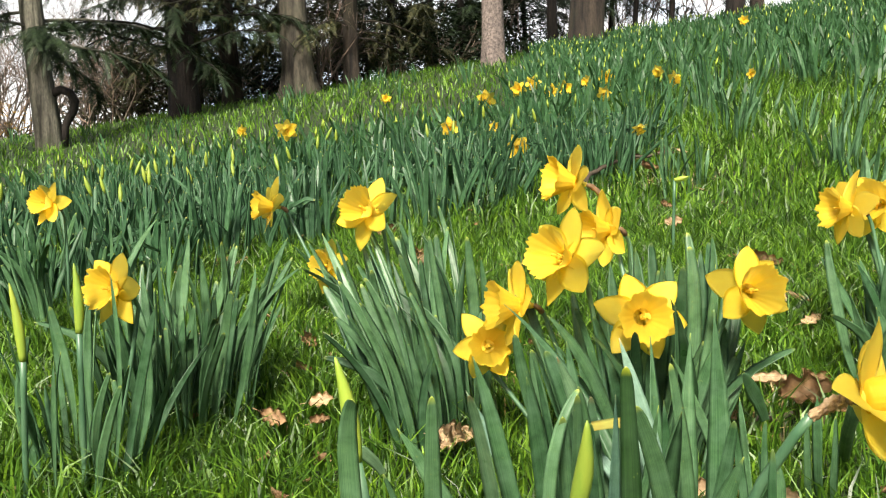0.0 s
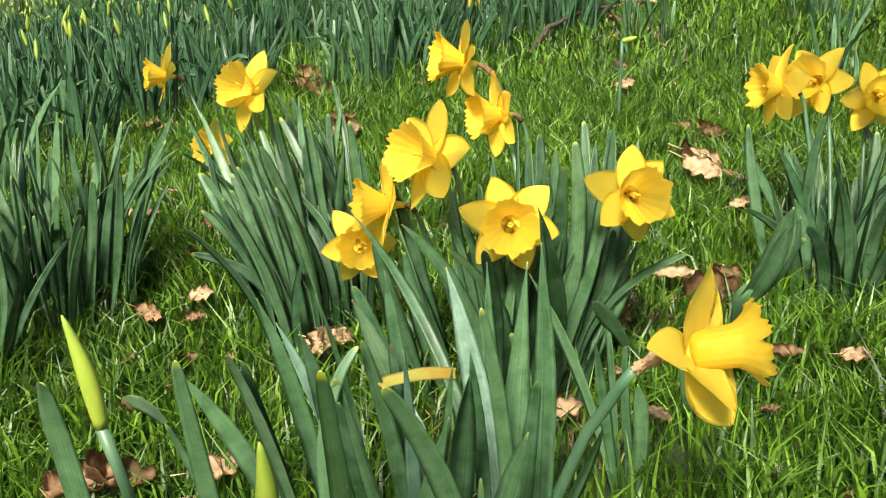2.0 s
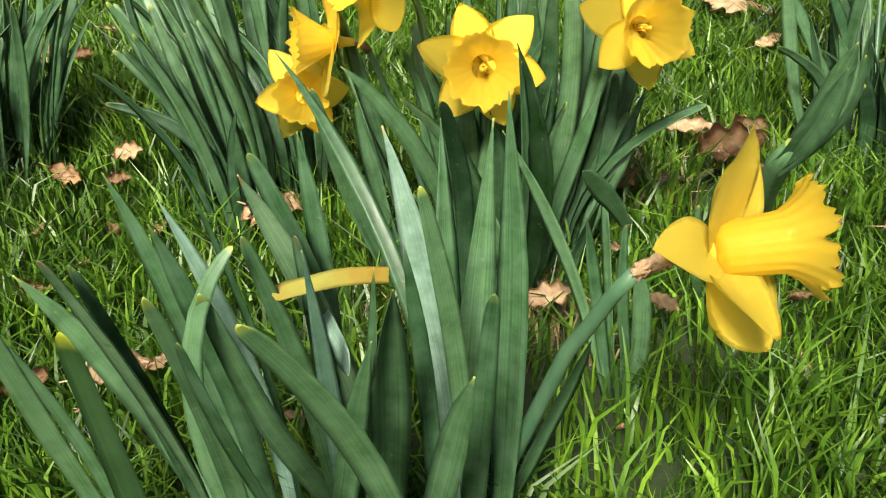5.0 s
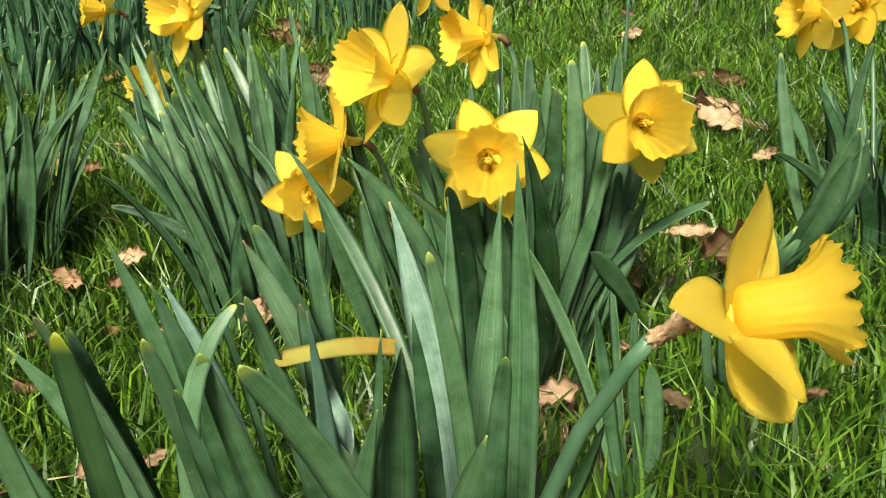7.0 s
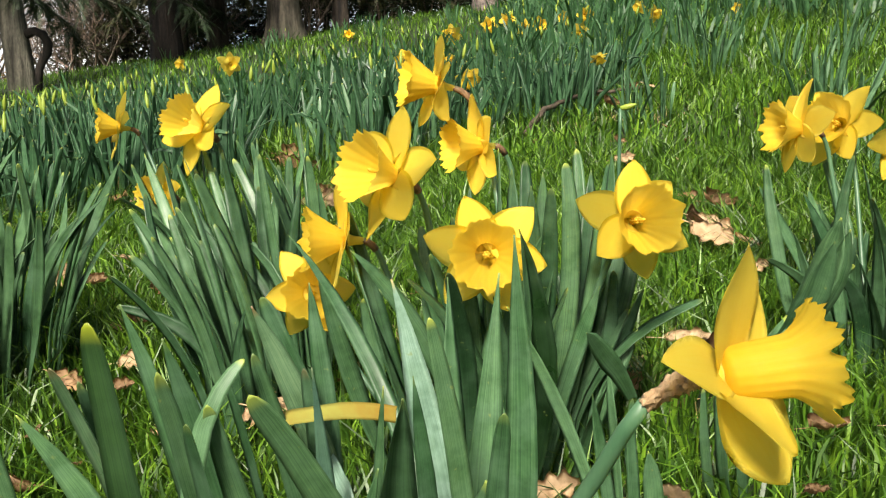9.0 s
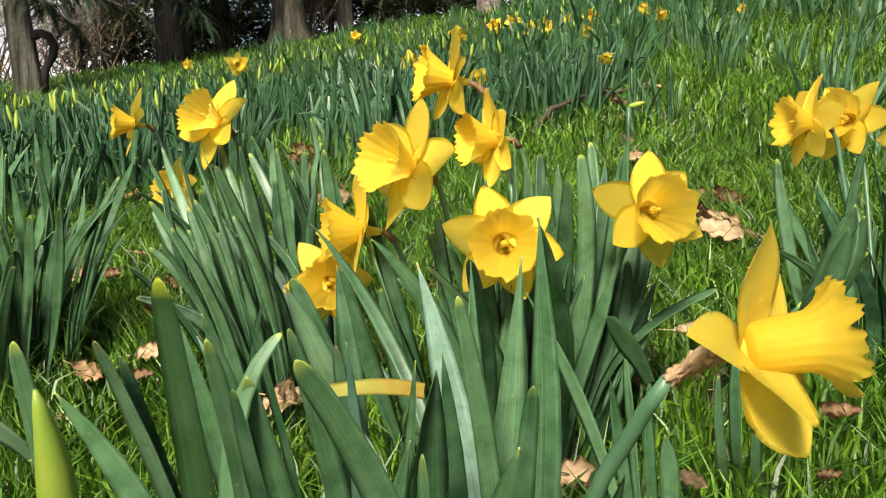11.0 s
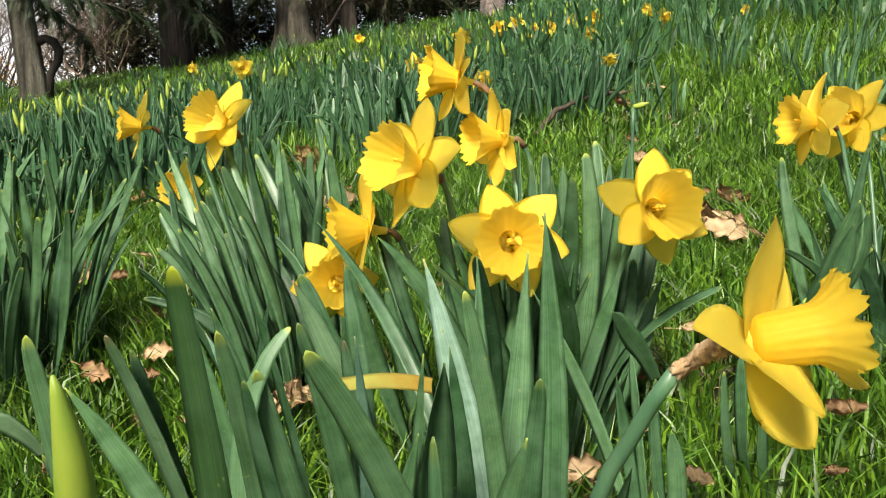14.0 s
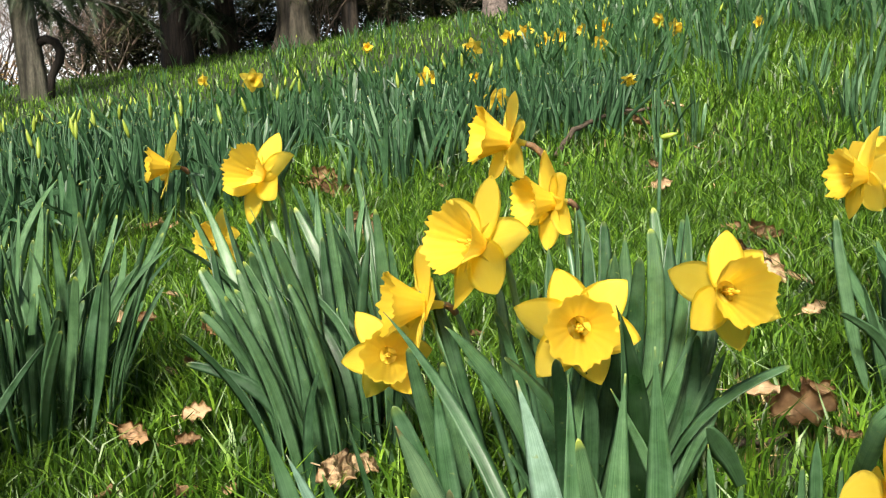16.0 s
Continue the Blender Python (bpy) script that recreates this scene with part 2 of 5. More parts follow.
def mesh_of(name, verts, faces, mat, uvs=None, smooth=False):
    """A mesh from arrays that a loop has filled."""
    me = bpy.data.meshes.new(name)
    me.from_pydata(verts, [], faces)
    if uvs is not None:
        layer = me.uv_layers.new(name="UVMap")
        index = np.empty(len(me.loops), dtype=np.int32)
        me.loops.foreach_get("vertex_index", index)
        layer.data.foreach_set("uv", np.asarray(uvs, dtype=np.float32)[index].ravel())
    me.materials.append(mat)
    if smooth:
        me.shade_smooth()
    return me


def build_ground():
    xs = np.concatenate([np.linspace(-400, -30, 16), np.linspace(-25, -4, 22), np.linspace(-3.6, 3.6, 90), np.linspace(4, 25, 22), np.linspace(30, 400, 16)])
    ys = np.concatenate([np.linspace(-300, -12, 12), np.linspace(-9, -0.5, 16), np.linspace(-0.4, 6, 100), np.linspace(6.3, 30, 60), np.linspace(34, 600, 24)])
    bm = bmesh.new()
    grid = []
    for y in ys:
        row = []
        for x in xs:
            near = max(0.0, 1 - abs(y - 2) / 12)
            bump = 0.012 * near * noise.noise((x * 3.1, y * 3.1, 0)) + 0.006 * near * noise.noise((x * 11, y * 11, 3))
            row.append(bm.verts.new((x, y, float(height(x, y)) + bump - 0.004)))
        grid.append(row)
    for a, b in zip(grid, grid[1:]):
        for i in range(len(xs) - 1):
            bm.faces.new((a[i], a[i + 1], b[i + 1], b[i]))
    ob = part("ground", bm, M_SOIL, None)
    return tagged(ob, "mossy turf soil of a grassy bank under the daffodils", "ground", kind="structure")


build_ground()


def build_backdrop():
    """Hazy bright sky low behind the wood."""
    bm = bmesh.new()
    rows = []
    for z in (-6, 10, 30, 60):
        rows.append([bm.verts.new((260 * math.sin(a), 260 * math.cos(a) - 40, z)) for a in np.linspace(-0.9, 0.9, 25)])
    for a, b in zip(rows, rows[1:]):
        for i in range(24):
            bm.faces.new((a[i], a[i + 1], b[i + 1], b[i]))
    return tagged(part("backdrop", bm, M_SKY, None), "bright hazy white sky behind the wood", "sky", kind="structure")


build_backdrop()

# ---- daffodil parts ----
def curve_point(a, b, c, s):
    """The curve from a past b to c, at s from 0 to 1."""
    ab, bc = (b - a).length, (c - b).length
    k = min(0.75, max(0.25, ab / (ab + bc + 1e-9)))
    ctrl = (b - a * (1 - k) ** 2 - c * k * k) / (2 * k * (1 - k))
    return a * (1 - s) ** 2 + ctrl * 2 * s * (1 - s) + c * s * s, ((ctrl - a) * (1 - s) + (c - ctrl) * s).normalized()


def leaf_mesh(a, b, c, width, face=0.0, twist=25.0, sharp=0.0, rings=12, mat=None, keel=0.16, hook=0.0):
    """A strap leaf: a thick channelled blade along the curve a, b, c, with a blunt or (sharp=1) pointed tip."""
    bm = bmesh.new()
    uvl = bm.loops.layers.uv.new("UVMap")
    loops, coords = [], {}
    th = 0.0011
    for i in range(rings):
        s = 0.9 * i / (rings - 5) if i < rings - 4 else (0.955, 0.98, 0.994, 1.0)[i - rings + 4]
        p, t = curve_point(a, b, c, s)
        if hook and s > 0.8:
            k = (s - 0.8) / 0.2
            p = p + Vector((hook * 0.6, 0, -abs(hook))) * k * k
        out = Vector((-0.30, -1, 0.35))
        n = (out - t * out.dot(t)).normalized()
        side = t.cross(n).normalized()
        ang = radians(face + twist * (s - 0.4))
        n, side = n * math.cos(ang) + side * math.sin(ang), side * math.cos(ang) - n * math.sin(ang)
        grow = 0.62 + 0.38 * min(1, s / 0.45)
        if sharp < 0:
            grow, end = 1.0, 1.0 - 0.2 * s
        elif sharp:
            s0 = 0.74 - 0.14 * sharp
            end = 1.0 if s < s0 else max(0.02, 1 - ((s - s0) / (1 - s0)) ** (1.25 + (1 - sharp) * 1.6))
        else:
            end = 1.0 if s < 0.58 else (1 - 0.42 * ((s - 0.58) / 0.36) ** 2 if s < 0.94 else 0.58 * math.sqrt(max(0.0, 1 - ((s - 0.94) / 0.0602) ** 2)))
        w = width * 0.5 * grow * max(end, 0.06) * (1 + 0.10 * noise.noise((width * 5000, s * 4.5, c.x * 50)))
        p = p + side * (0.10 * width * noise.noise((s * 3.2, c.y * 60, c.x * 60))) * min(1, 4 * s * (1.02 - s))
        row = []
        for u, k in ((-1, 0), (-0.5, 0.75), (0, 1), (0.5, 0.75), (1, 0)):
            row.append((p + side * (u * w) - n * (keel * w * k), (u * 0.5 + 0.5, s)))
        for u in (0.5, 0, -0.5):
            k = 1 if u == 0 else 0.75
            row.append((p + side * (u * w) - n * (keel * w * k + th * (0.4 + 0.6 * end)), (u * 0.5 + 0.5, s)))
        made = []
        for co, uv in row:
            v = bm.verts.new(co)
            coords[v] = uv
            made.append(v)
        loops.append(made)
    for r0, r1 in zip(loops, loops[1:]):
        for j in range(8):
            k = (j + 1) % 8
            f = bm.faces.new((r0[j], r0[k], r1[k], r1[j]))
            for lp in f.loops:
                lp[uvl].uv = coords[lp.vert]
    f = bm.faces.new(loops[-1])
    for lp in f.loops:
        lp[uvl].uv = coords[lp.vert]
    me = bpy.data.meshes.new("leaf")
    bm.to_mesh(me)
    bm.free()
    me.shade_smooth()
    me.materials.append(mat or M_LEAF)
    return me


def tube_mesh(name, points, radii, mat, sides=8, wrinkle=0.0):
    """A closed tube through points with a radius at each."""
    bm = bmesh.new()
    uvl = bm.loops.layers.uv.new("UVMap")
    rows, coords = [], {}
    n = len(points)
    ref = None
    for i, p in enumerate(points):
        t = (points[min(i + 1, n - 1)] - points[max(i - 1, 0)]).normalized()
        if ref is None:
            ref = t.orthogonal().normalized()
        ref = (ref - t * ref.dot(t)).normalized()
        side = t.cross(ref)
        row = []
        for j in range(sides):
            ang = 2 * math.pi * j / sides
            r = radii[i] * (1 + wrinkle * noise.noise((j * 1.7, i * 0.9, radii[0] * 900)))
            v = bm.verts.new(p + (ref * math.cos(ang) + side * math.sin(ang)) * r)
            coords[v] = (j / sides, i / (n - 1))
            row.append(v)
        rows.append(row)
    for r0, r1 in zip(rows, rows[1:]):
        for j in range(sides):
            bm.faces.new((r0[j], r0[(j + 1) % sides], r1[(j + 1) % sides], r1[j]))
    bm.faces.new(rows[0][::-1])
    bm.faces.new(rows[-1])
    for f in bm.faces:
        for lp in f.loops:
            lp[uvl].uv = coords[lp.vert]
    me = bpy.data.meshes.new(name)
    bm.to_mesh(me)
    bm.free()
    me.shade_smooth()
    me.materials.append(mat)
    return me


def petal_mesh(seed, long=0.046, wide=0.030, bend=0.25, cup=0.35, twist=0.0):
    """One perianth lobe along +x, its face towards +z, ovate with a small point, softly wavy and creased down the middle."""
    rnd = random.Random(seed)
    bm = bmesh.new()
    uvl = bm.loops.layers.uv.new("UVMap")
    nl, nw = 14, 8
    grid, coords = [], {}
    ph, am = rnd.uniform(0, 6), rnd.uniform(0.0003, 0.0010)
    swing = rnd.uniform(-0.10, 0.10)
    for i in range(nl + 1):
        s = i / nl
        if s < 0.40:
            half = 0.60 + 0.40 * math.sin(s / 0.40 * math.pi / 2)
        else:
            half = max(0.0, 1 - ((s - 0.40) / 0.60) ** 1.9) ** 0.85
        half = max(0.5 * wide * half, 0.0006)
        ang = radians(twist) * s * s
        row = []
        for j in range(nw + 1):
            u = 2 * j / nw - 1
            x = 0.003 + long * s
            y = u * half
            z = cup * half * u * u * (1 - 0.7 * s) + am * math.sin(ph + 7 * s + 2.5 * u) * abs(u) + 0.0010 * math.sqrt(abs(u) + 0.02) * (1 - s)
            y, z = y * math.cos(ang) - z * math.sin(ang), y * math.sin(ang) + z * math.cos(ang)
            v = bm.verts.new((x, y + swing * long * s * s, z + bend * long * s * s))
            coords[v] = (j / nw, s)
            row.append(v)
        grid.append(row)
    for r0, r1 in zip(grid, grid[1:]):
        for j in range(nw):
            f = bm.faces.new((r0[j], r1[j], r1[j + 1], r0[j + 1]))
            for lp in f.loops:
                lp[uvl].uv = coords[lp.vert]
    bmesh.ops.solidify(bm, geom=bm.faces[:], thickness=0.0005)
    me = bpy.data.meshes.new("petal")
    bm.to_mesh(me)
    bm.free()
    me.shade_smooth()
    me.materials.append(M_PETAL)
    return me


def trumpet_mesh(seed, long=0.040, mouth=0.026, tube=0.0085, bell=0.40, sides=96, power=1.5):
    """The corona: a ribbed tube along +z that flares into a rim cut into uneven ruffled teeth."""
    rnd = random.Random(seed)
    bm = bmesh.new()
    uvl = bm.loops.layers.uv.new("UVMap")
    rows, coords = [], {}
    nl = 18
    p0, p1, p2, p3 = (rnd.uniform(0, 6.28) for _ in range(4))
    jag = [rnd.uniform(-0.45, 0.45) for _ in range(sides)]
    for i in range(nl + 1):
        s = i / nl
        r = tube + 0.0030 * s + (mouth - tube - 0.0030) * max(0, (s - bell) / (1 - bell)) ** power
        e = max(0, (s - 0.70) / 0.30)
        row = []
        for j in range(sides):
            a = 2 * math.pi * j / sides
            wave = 0.6 * math.sin(6 * a + p0) + 0.45 * math.sin(11 * a + p1)
            tooth = 1.0 - 1.2 * abs(math.sin(5.5 * a + p2 + 0.8 * math.sin(3 * a + p3))) ** 0.7 - 0.9 * abs(math.sin(12.5 * a + p1 + 0.7 * math.sin(4 * a + p0))) ** 0.8 + jag[j]
            rr = r * (1 + 0.055 * wave * e) + 0.00022 * math.sin(18 * a + p3) * (0.3 + s) + 0.0016 * tooth * e ** 3
            z = long * (s - 0.06 * e * e) + 0.0016 * wave * e ** 1.5 + 0.0028 * tooth * e ** 3
            v = bm.verts.new((rr * math.cos(a), rr * math.sin(a), z))
            coords[v] = (j / sides, s)
            row.append(v)
        rows.append(row)
    for r, z in ((0.72, -0.0012), (0.30, -0.0018)):
        row = []
        for j in range(sides):
            a = 2 * math.pi * j / sides
            v = bm.verts.new((r * tube * math.cos(a), r * tube * math.sin(a), z))
            coords[v] = (j / sides, 0.0)
            row.append(v)
        rows.insert(0, row)
    for r0, r1 in zip(rows, rows[1:]):
        for j in range(sides):
            k = (j + 1) % sides
            f = bm.faces.new((r0[j], r0[k], r1[k], r1[j]))
            for lp in f.loops:
                u, v = coords[lp.vert]
                lp[uvl].uv = (u * 3 if j < sides - 1 or lp.vert not in (r0[0], r1[0]) else 3.0, v)
    f = bm.faces.new(rows[0][::-1])
    bmesh.ops.solidify(bm, geom=bm.faces[:], thickness=0.0005)
    me = bpy.data.meshes.new("trumpet")
    bm.to_mesh(me)
    bm.free()
    me.shade_smooth()
    me.materials.append(M_CROWN)
    return me


def stamen_mesh():
    """One stamen off the axis: a filament with its long anther."""
    bm = bmesh.new()
    m = Matrix.Translation((0.0021, 0, 0.0055))
    bmesh.ops.create_cone(bm, cap_ends=True, segments=6, radius1=0.0006, radius2=0.0005, depth=0.010, matrix=m)
    bmesh.ops.create_uvsphere(bm, u_segments=8, v_segments=5, radius=0.0011, matrix=m @ Matrix.Translation((0, 0, 0.005)) @ Matrix.Diagonal((1, 1.1, 2.6, 1)))
    me = bpy.data.meshes.new("stamen")
    bm.to_mesh(me)
    bm.free()
    me.shade_smooth()
    me.materials.append(M_STAMEN)
    return me


PETALS = [petal_mesh(k, 0.046 + 0.002 * (k % 3), 0.0345 - 0.002 * (k % 2), (0.05, 0.12, -0.08, 0.16, 0.06, -0.12, 0.10, 0.0)[k], (0.16, 0.08, 0.22, 0.12)[k % 4], (0, 18, -14, 8, -22, 12, -6, 26)[k]) for k in range(8)]
TRUMPETS = [trumpet_mesh(k, (0.034, 0.032, 0.037, 0.036)[k], 0.0268 + 0.0008 * (k % 3), 0.0088, 0.12, 96, 1.05) for k in range(4)]
TRUMPETS.append(trumpet_mesh(9, 0.042, 0.0262, 0.0112, 0.60, 96, 1.20))
BIG_PETALS = [petal_mesh(20 + k, 0.048, (0.033, 0.034, 0.028, 0.031, 0.041, 0.034)[k], (0.04, 0.06, -0.22, 0.10, 0.05, 0.0)[k], (0.10, 0.12, 0.18, 0.22, 0.12, 0.1)[k], (6, -10, 12, -14, 6, 0)[k]) for k in range(6)]
STAMEN = stamen_mesh()
PISTIL = tube_mesh("pistil", [Vector((0, 0, z)) for z in (0.0, 0.008, 0.014, 0.020, 0.0225)], [0.0010, 0.0010, 0.0010, 0.0018, 0.0006], M_STAMEN, 8)
TUBE = tube_mesh("flower", [Vector((0, 0, z)) for z in (-0.016, -0.013, -0.009, -0.005, -0.0025)], [0.0028, 0.0033, 0.0036, 0.0048, 0.0088], M_PETAL, 10)

TUBE_SHORT = tube_mesh("flower", [Vector((0, 0, z)) for z in (-0.006, -0.005, -0.004, -0.003, -0.0025)], [0.0034, 0.0044, 0.0054, 0.0066, 0.0088], M_PETAL, 10)


def flower_at(thing, base, place, facing, size=1.0, turn=0.0, seed=0, lobes=None, short=1.0):
    """A flower as a part of its plant: petals, trumpet, and stamens under the flower tube. Returns its back end."""
    z = Vector(facing).normalized()
    x = Vector((0, 0, 1)).cross(z)
    x = x.normalized() if x.length > 1e-4 else Vector((1, 0, 0))
    y = z.cross(x)
    m = Matrix((x, y, z)).transposed().to_4x4()
    m.translation = Vector(place) - base
    m = m @ Matrix.Rotation(radians(turn), 4, "Z") @ Matrix.Diagonal((size, size, size, 1))
    rnd = random.Random(seed * 7 + 3)
    f = part("flower", TUBE_SHORT if lobes else TUBE, None, thing, "yellow trumpet daffodil flower", at=m)
    for k in range(6):
        mesh = PETALS[rnd.randrange(8)]
        lift = 0.0 if k % 2 else -0.0012
        tilt, around, long, roll = rnd.uniform(-9, 5), 60 * k + rnd.uniform(-5, 5), rnd.uniform(0.94, 1.05), rnd.uniform(-8, 8)
        if lobes:
            around, tilt, long, roll = lobes[k]
            mesh = BIG_PETALS[k]
        pm = Matrix.Rotation(radians(around), 4, "Z") @ Matrix.Translation((0, 0, lift)) @ Matrix.Rotation(radians(tilt), 4, "Y") @ Matrix.Rotation(radians(roll), 4, "X") @ Matrix.Diagonal((long, 1, 1, 1))
        part("petal", mesh, None, f, at=pm)
    part("trumpet", TRUMPETS[4 if lobes else seed % 4], None, f, "deeper yellow frilled trumpet", at=Matrix.Rotation(rnd.uniform(0, 6), 4, "Z") @ Matrix.Diagonal((1, 1, short, 1)))
    for k in range(6):
        part("stamen", STAMEN, None, f, at=Matrix.Rotation(radians(60 * k + 20), 4, "Z"))
    part("pistil", PISTIL, None, f)
    return m @ Vector((0, 0, -0.015))


def stem_to(thing, foot, back, away, thick=0.0031, sheath=True, seed=0, arch=1.0):
    """A flower stem from the foot, up and over into the flower's back, with a papery sheath round the neck."""
    rnd = random.Random(seed)
    away = Vector(away).normalized()
    flat = Vector((away.x, away.y, 0))
    neck = back + away * 0.013 * arch + Vector((0, 0, 0.001))
    pre = back + (flat * 0.022 + Vector((0, 0, -0.028))) * arch
    over = [pre * (1 - s) ** 2 + neck * 2 * s * (1 - s) + back * s * s for s in (0, 0.2, 0.4, 0.6, 0.8, 1.0)]
    rise = (pre - foot).length
    mid = foot.lerp(pre, 0.55) + Vector((flat.x * 0.006, flat.y * 0.006, 0.01 * rise))
    pts = [curve_point(foot, mid, pre, s)[0] for s in (0, 0.2, 0.4, 0.6, 0.8)] + over
    rad = [thick * 1.1] * 3 + [thick] * 3 + [thick * 0.9] * 4 + [thick * 0.95]
    part("stem", tube_mesh("stem", pts, rad, M_STEM, 8), None, thing)
    if sheath:
        rad = [thick * k * rnd.uniform(0.92, 1.15) for k in (1.05, 1.18, 1.1, 0.9)]
        part("spathe", tube_mesh("spathe", over[2:], rad, M_SPATHEDARK, 12, 0.55), None, thing, "brown papery spathe round the neck")


def plant(x, y, label, group="daffodil clumps on the bank", category="daffodil"):
    ob = new("daffodil_clump")
    ob.location = (x, y, float(height(x, y)))
    return tagged(ob, label, category, group)


def base_of(thing):
    return Vector(thing.location)


def leaf(thing, foot, mid, tip, width, face=0.0, twist=25.0, sharp=0.0, mat=None, name="leaf", label="", hook=0.0, keel=0.16):
    """A leaf of a plant by its foot (x, y on the ground), a point half way and its tip."""
    b = base_of(thing)
    a = Vector((foot[0], foot[1], float(height(foot[0], foot[1])) - 0.012)) - b
    me = leaf_mesh(a, Vector(mid) - b, Vector(tip) - b, width, face, twist, sharp, 15, mat, keel, hook)
    return part(name, me, None, thing, label)


def bud_at(thing, foot, low, tip, wide=0.012, bow=0.0):
    """A flower still closed: a yellow-green spear on a stem."""
    b = base_of(thing)
    a = Vector((foot[0], foot[1], float(height(foot[0], foot[1])))) - b
    low, tip = Vector(low) - b, Vector(tip) - b
    mid = (a + low) * 0.5 + Vector((bow, 0, 0))
    part("stem", tube_mesh("stem", [curve_point(a, mid, low, s / 5)[0] for s in range(6)], [0.0040] * 4 + [0.0038, 0.0042], M_STEM, 8), None, thing)
    pts = [low.lerp(tip, s) + Vector((0.0025 * math.sin(3 * s), 0, 0)) for s in (0, 0.08, 0.2, 0.35, 0.5, 0.65, 0.8, 0.92, 1.0)]
    rad = [wide * 0.5 * k for k in (0.72, 0.80, 0.92, 1.0, 0.96, 0.80, 0.56, 0.34, 0.10)]
    part("bud", tube_mesh("bud", pts, rad, M_BUD, 10), None, thing, "closed yellow-green flower bud")


def tuft(thing, count, radius, low, high, lean, fan, seed, width=(0.009, 0.015), squash=1.0, droop=0.06, mat=None):
    """Random leaves of a clump: feet within the radius, fanning outwards and leaning one way."""
    rnd = random.Random(seed)
    b = base_of(thing)
    for _ in range(count):
        a = rnd.uniform(0, 6.283)
        r = radius * math.sqrt(rnd.random())
        fx, fy = r * math.cos(a), r * math.sin(a) * squash
        tall = rnd.uniform(low * 0.72, high)
        ox = fan * fx / radius + lean[0] + rnd.gauss(0, 0.25) * fan
        oy = fan * fy / radius + lean[1] + rnd.gauss(0, 0.25) * fan
        z0 = float(height(b.x + fx, b.y + fy)) - b.z
        foot = Vector((fx, fy, z0 - 0.012))
        tip = Vector((fx + ox * tall, fy + oy * tall, z0 + tall))
        mid = foot.lerp(tip, 0.5) + Vector((-ox * tall * 0.10 + rnd.gauss(0, 0.05) * tall, -oy * tall * 0.10 + rnd.gauss(0, 0.05) * tall, tall * 0.03))
        if rnd.random() < 0.20:
            tip = tip + Vector((ox * 0.05 + rnd.gauss(0, 0.02), oy * 0.05, -tall * rnd.uniform(0.08, 0.22)))
            mid = mid + Vector((0, 0, tall * droop))
        me = leaf_mesh(foot, mid, tip, rnd.uniform(*width), rnd.uniform(-85, 85), rnd.uniform(-130, 130), rnd.choice((0, 0, 0, 0.3)), 14, mat if rnd.random() < 0.8 else None)
        part("leaf", me, None, thing)

def bloom(thing, foot, place, facing, size, turn, seed, arch=1.0):
    """A flower on its own curved stem."""
    b = base_of(thing)
    d = Vector(facing).normalized()
    back = flower_at(thing, b, place, d, size, turn, seed)
    a = Vector((foot[0], foot[1], float(height(foot[0], foot[1])) - 0.01)) - b
    stem_to(thing, a, back, -d, 0.0031, True, seed, arch)


def big_stem(thing, foot, low, high, joint):
    """The thick arching stem of the large flower, with its papery sheath round the neck."""
    b = base_of(thing)
    a = Vector((foot[0], foot[1], float(height(foot[0], foot[1])) - 0.01)) - b
    low, high, joint = Vector(low) - b, Vector(high) - b, Vector(joint) - b
    pts = [a, a.lerp(low, 0.5) + Vector((-0.004, 0, 0.006)), low, low.lerp(high, 0.35), low.lerp(high, 0.7) + Vector((0, 0, 0.002)), high]
    part("stem", tube_mesh("stem", pts, [0.0052, 0.0050, 0.0048, 0.0046, 0.0044, 0.0040], M_STEM, 12), None, thing)
    over = high.lerp(joint, 0.7) + Vector((0, 0, 0.010))
    neck = [high * (1 - s) ** 2 + over * 2 * s * (1 - s) + joint * s * s for s in (k / 27 for k in range(28))]
    part("spathe", tube_mesh("spathe", neck, [0.0039 + 0.0008 * math.sin(k / 27 * 2.4) + 0.00030 * math.sin(k * 1.9) + 0.00025 * math.sin(k * 4.1) for k in range(28)], M_SPATHE, 22, 0.9), None, thing, "brown papery spathe round the neck")


def withered_leaf(thing, start, end):
    """A yellowed leaf that lies bent across the clump."""
    b = base_of(thing)
    a, c = Vector(start) - b, Vector(end) - b
    me = leaf_mesh(a, a.lerp(c, 0.5) + Vector((0, 0, 0.003)), c, 0.0115, -35, 25, -1, 12, M_YELLOWLEAF)
    part("withered_leaf", me, None, thing, "yellowed withered leaf bent across")


def bent_end(thing, start, tip, width, mat=None):
    """The end of a leaf that has kinked over."""
    b = base_of(thing)
    a, c = Vector(start) - b, Vector(tip) - b
    part("leaf_end", leaf_mesh(a, a.lerp(c, 0.5) + Vector((0, 0, 0.004)), c, width, 10, 20, 0.2, 10, mat), None, thing)


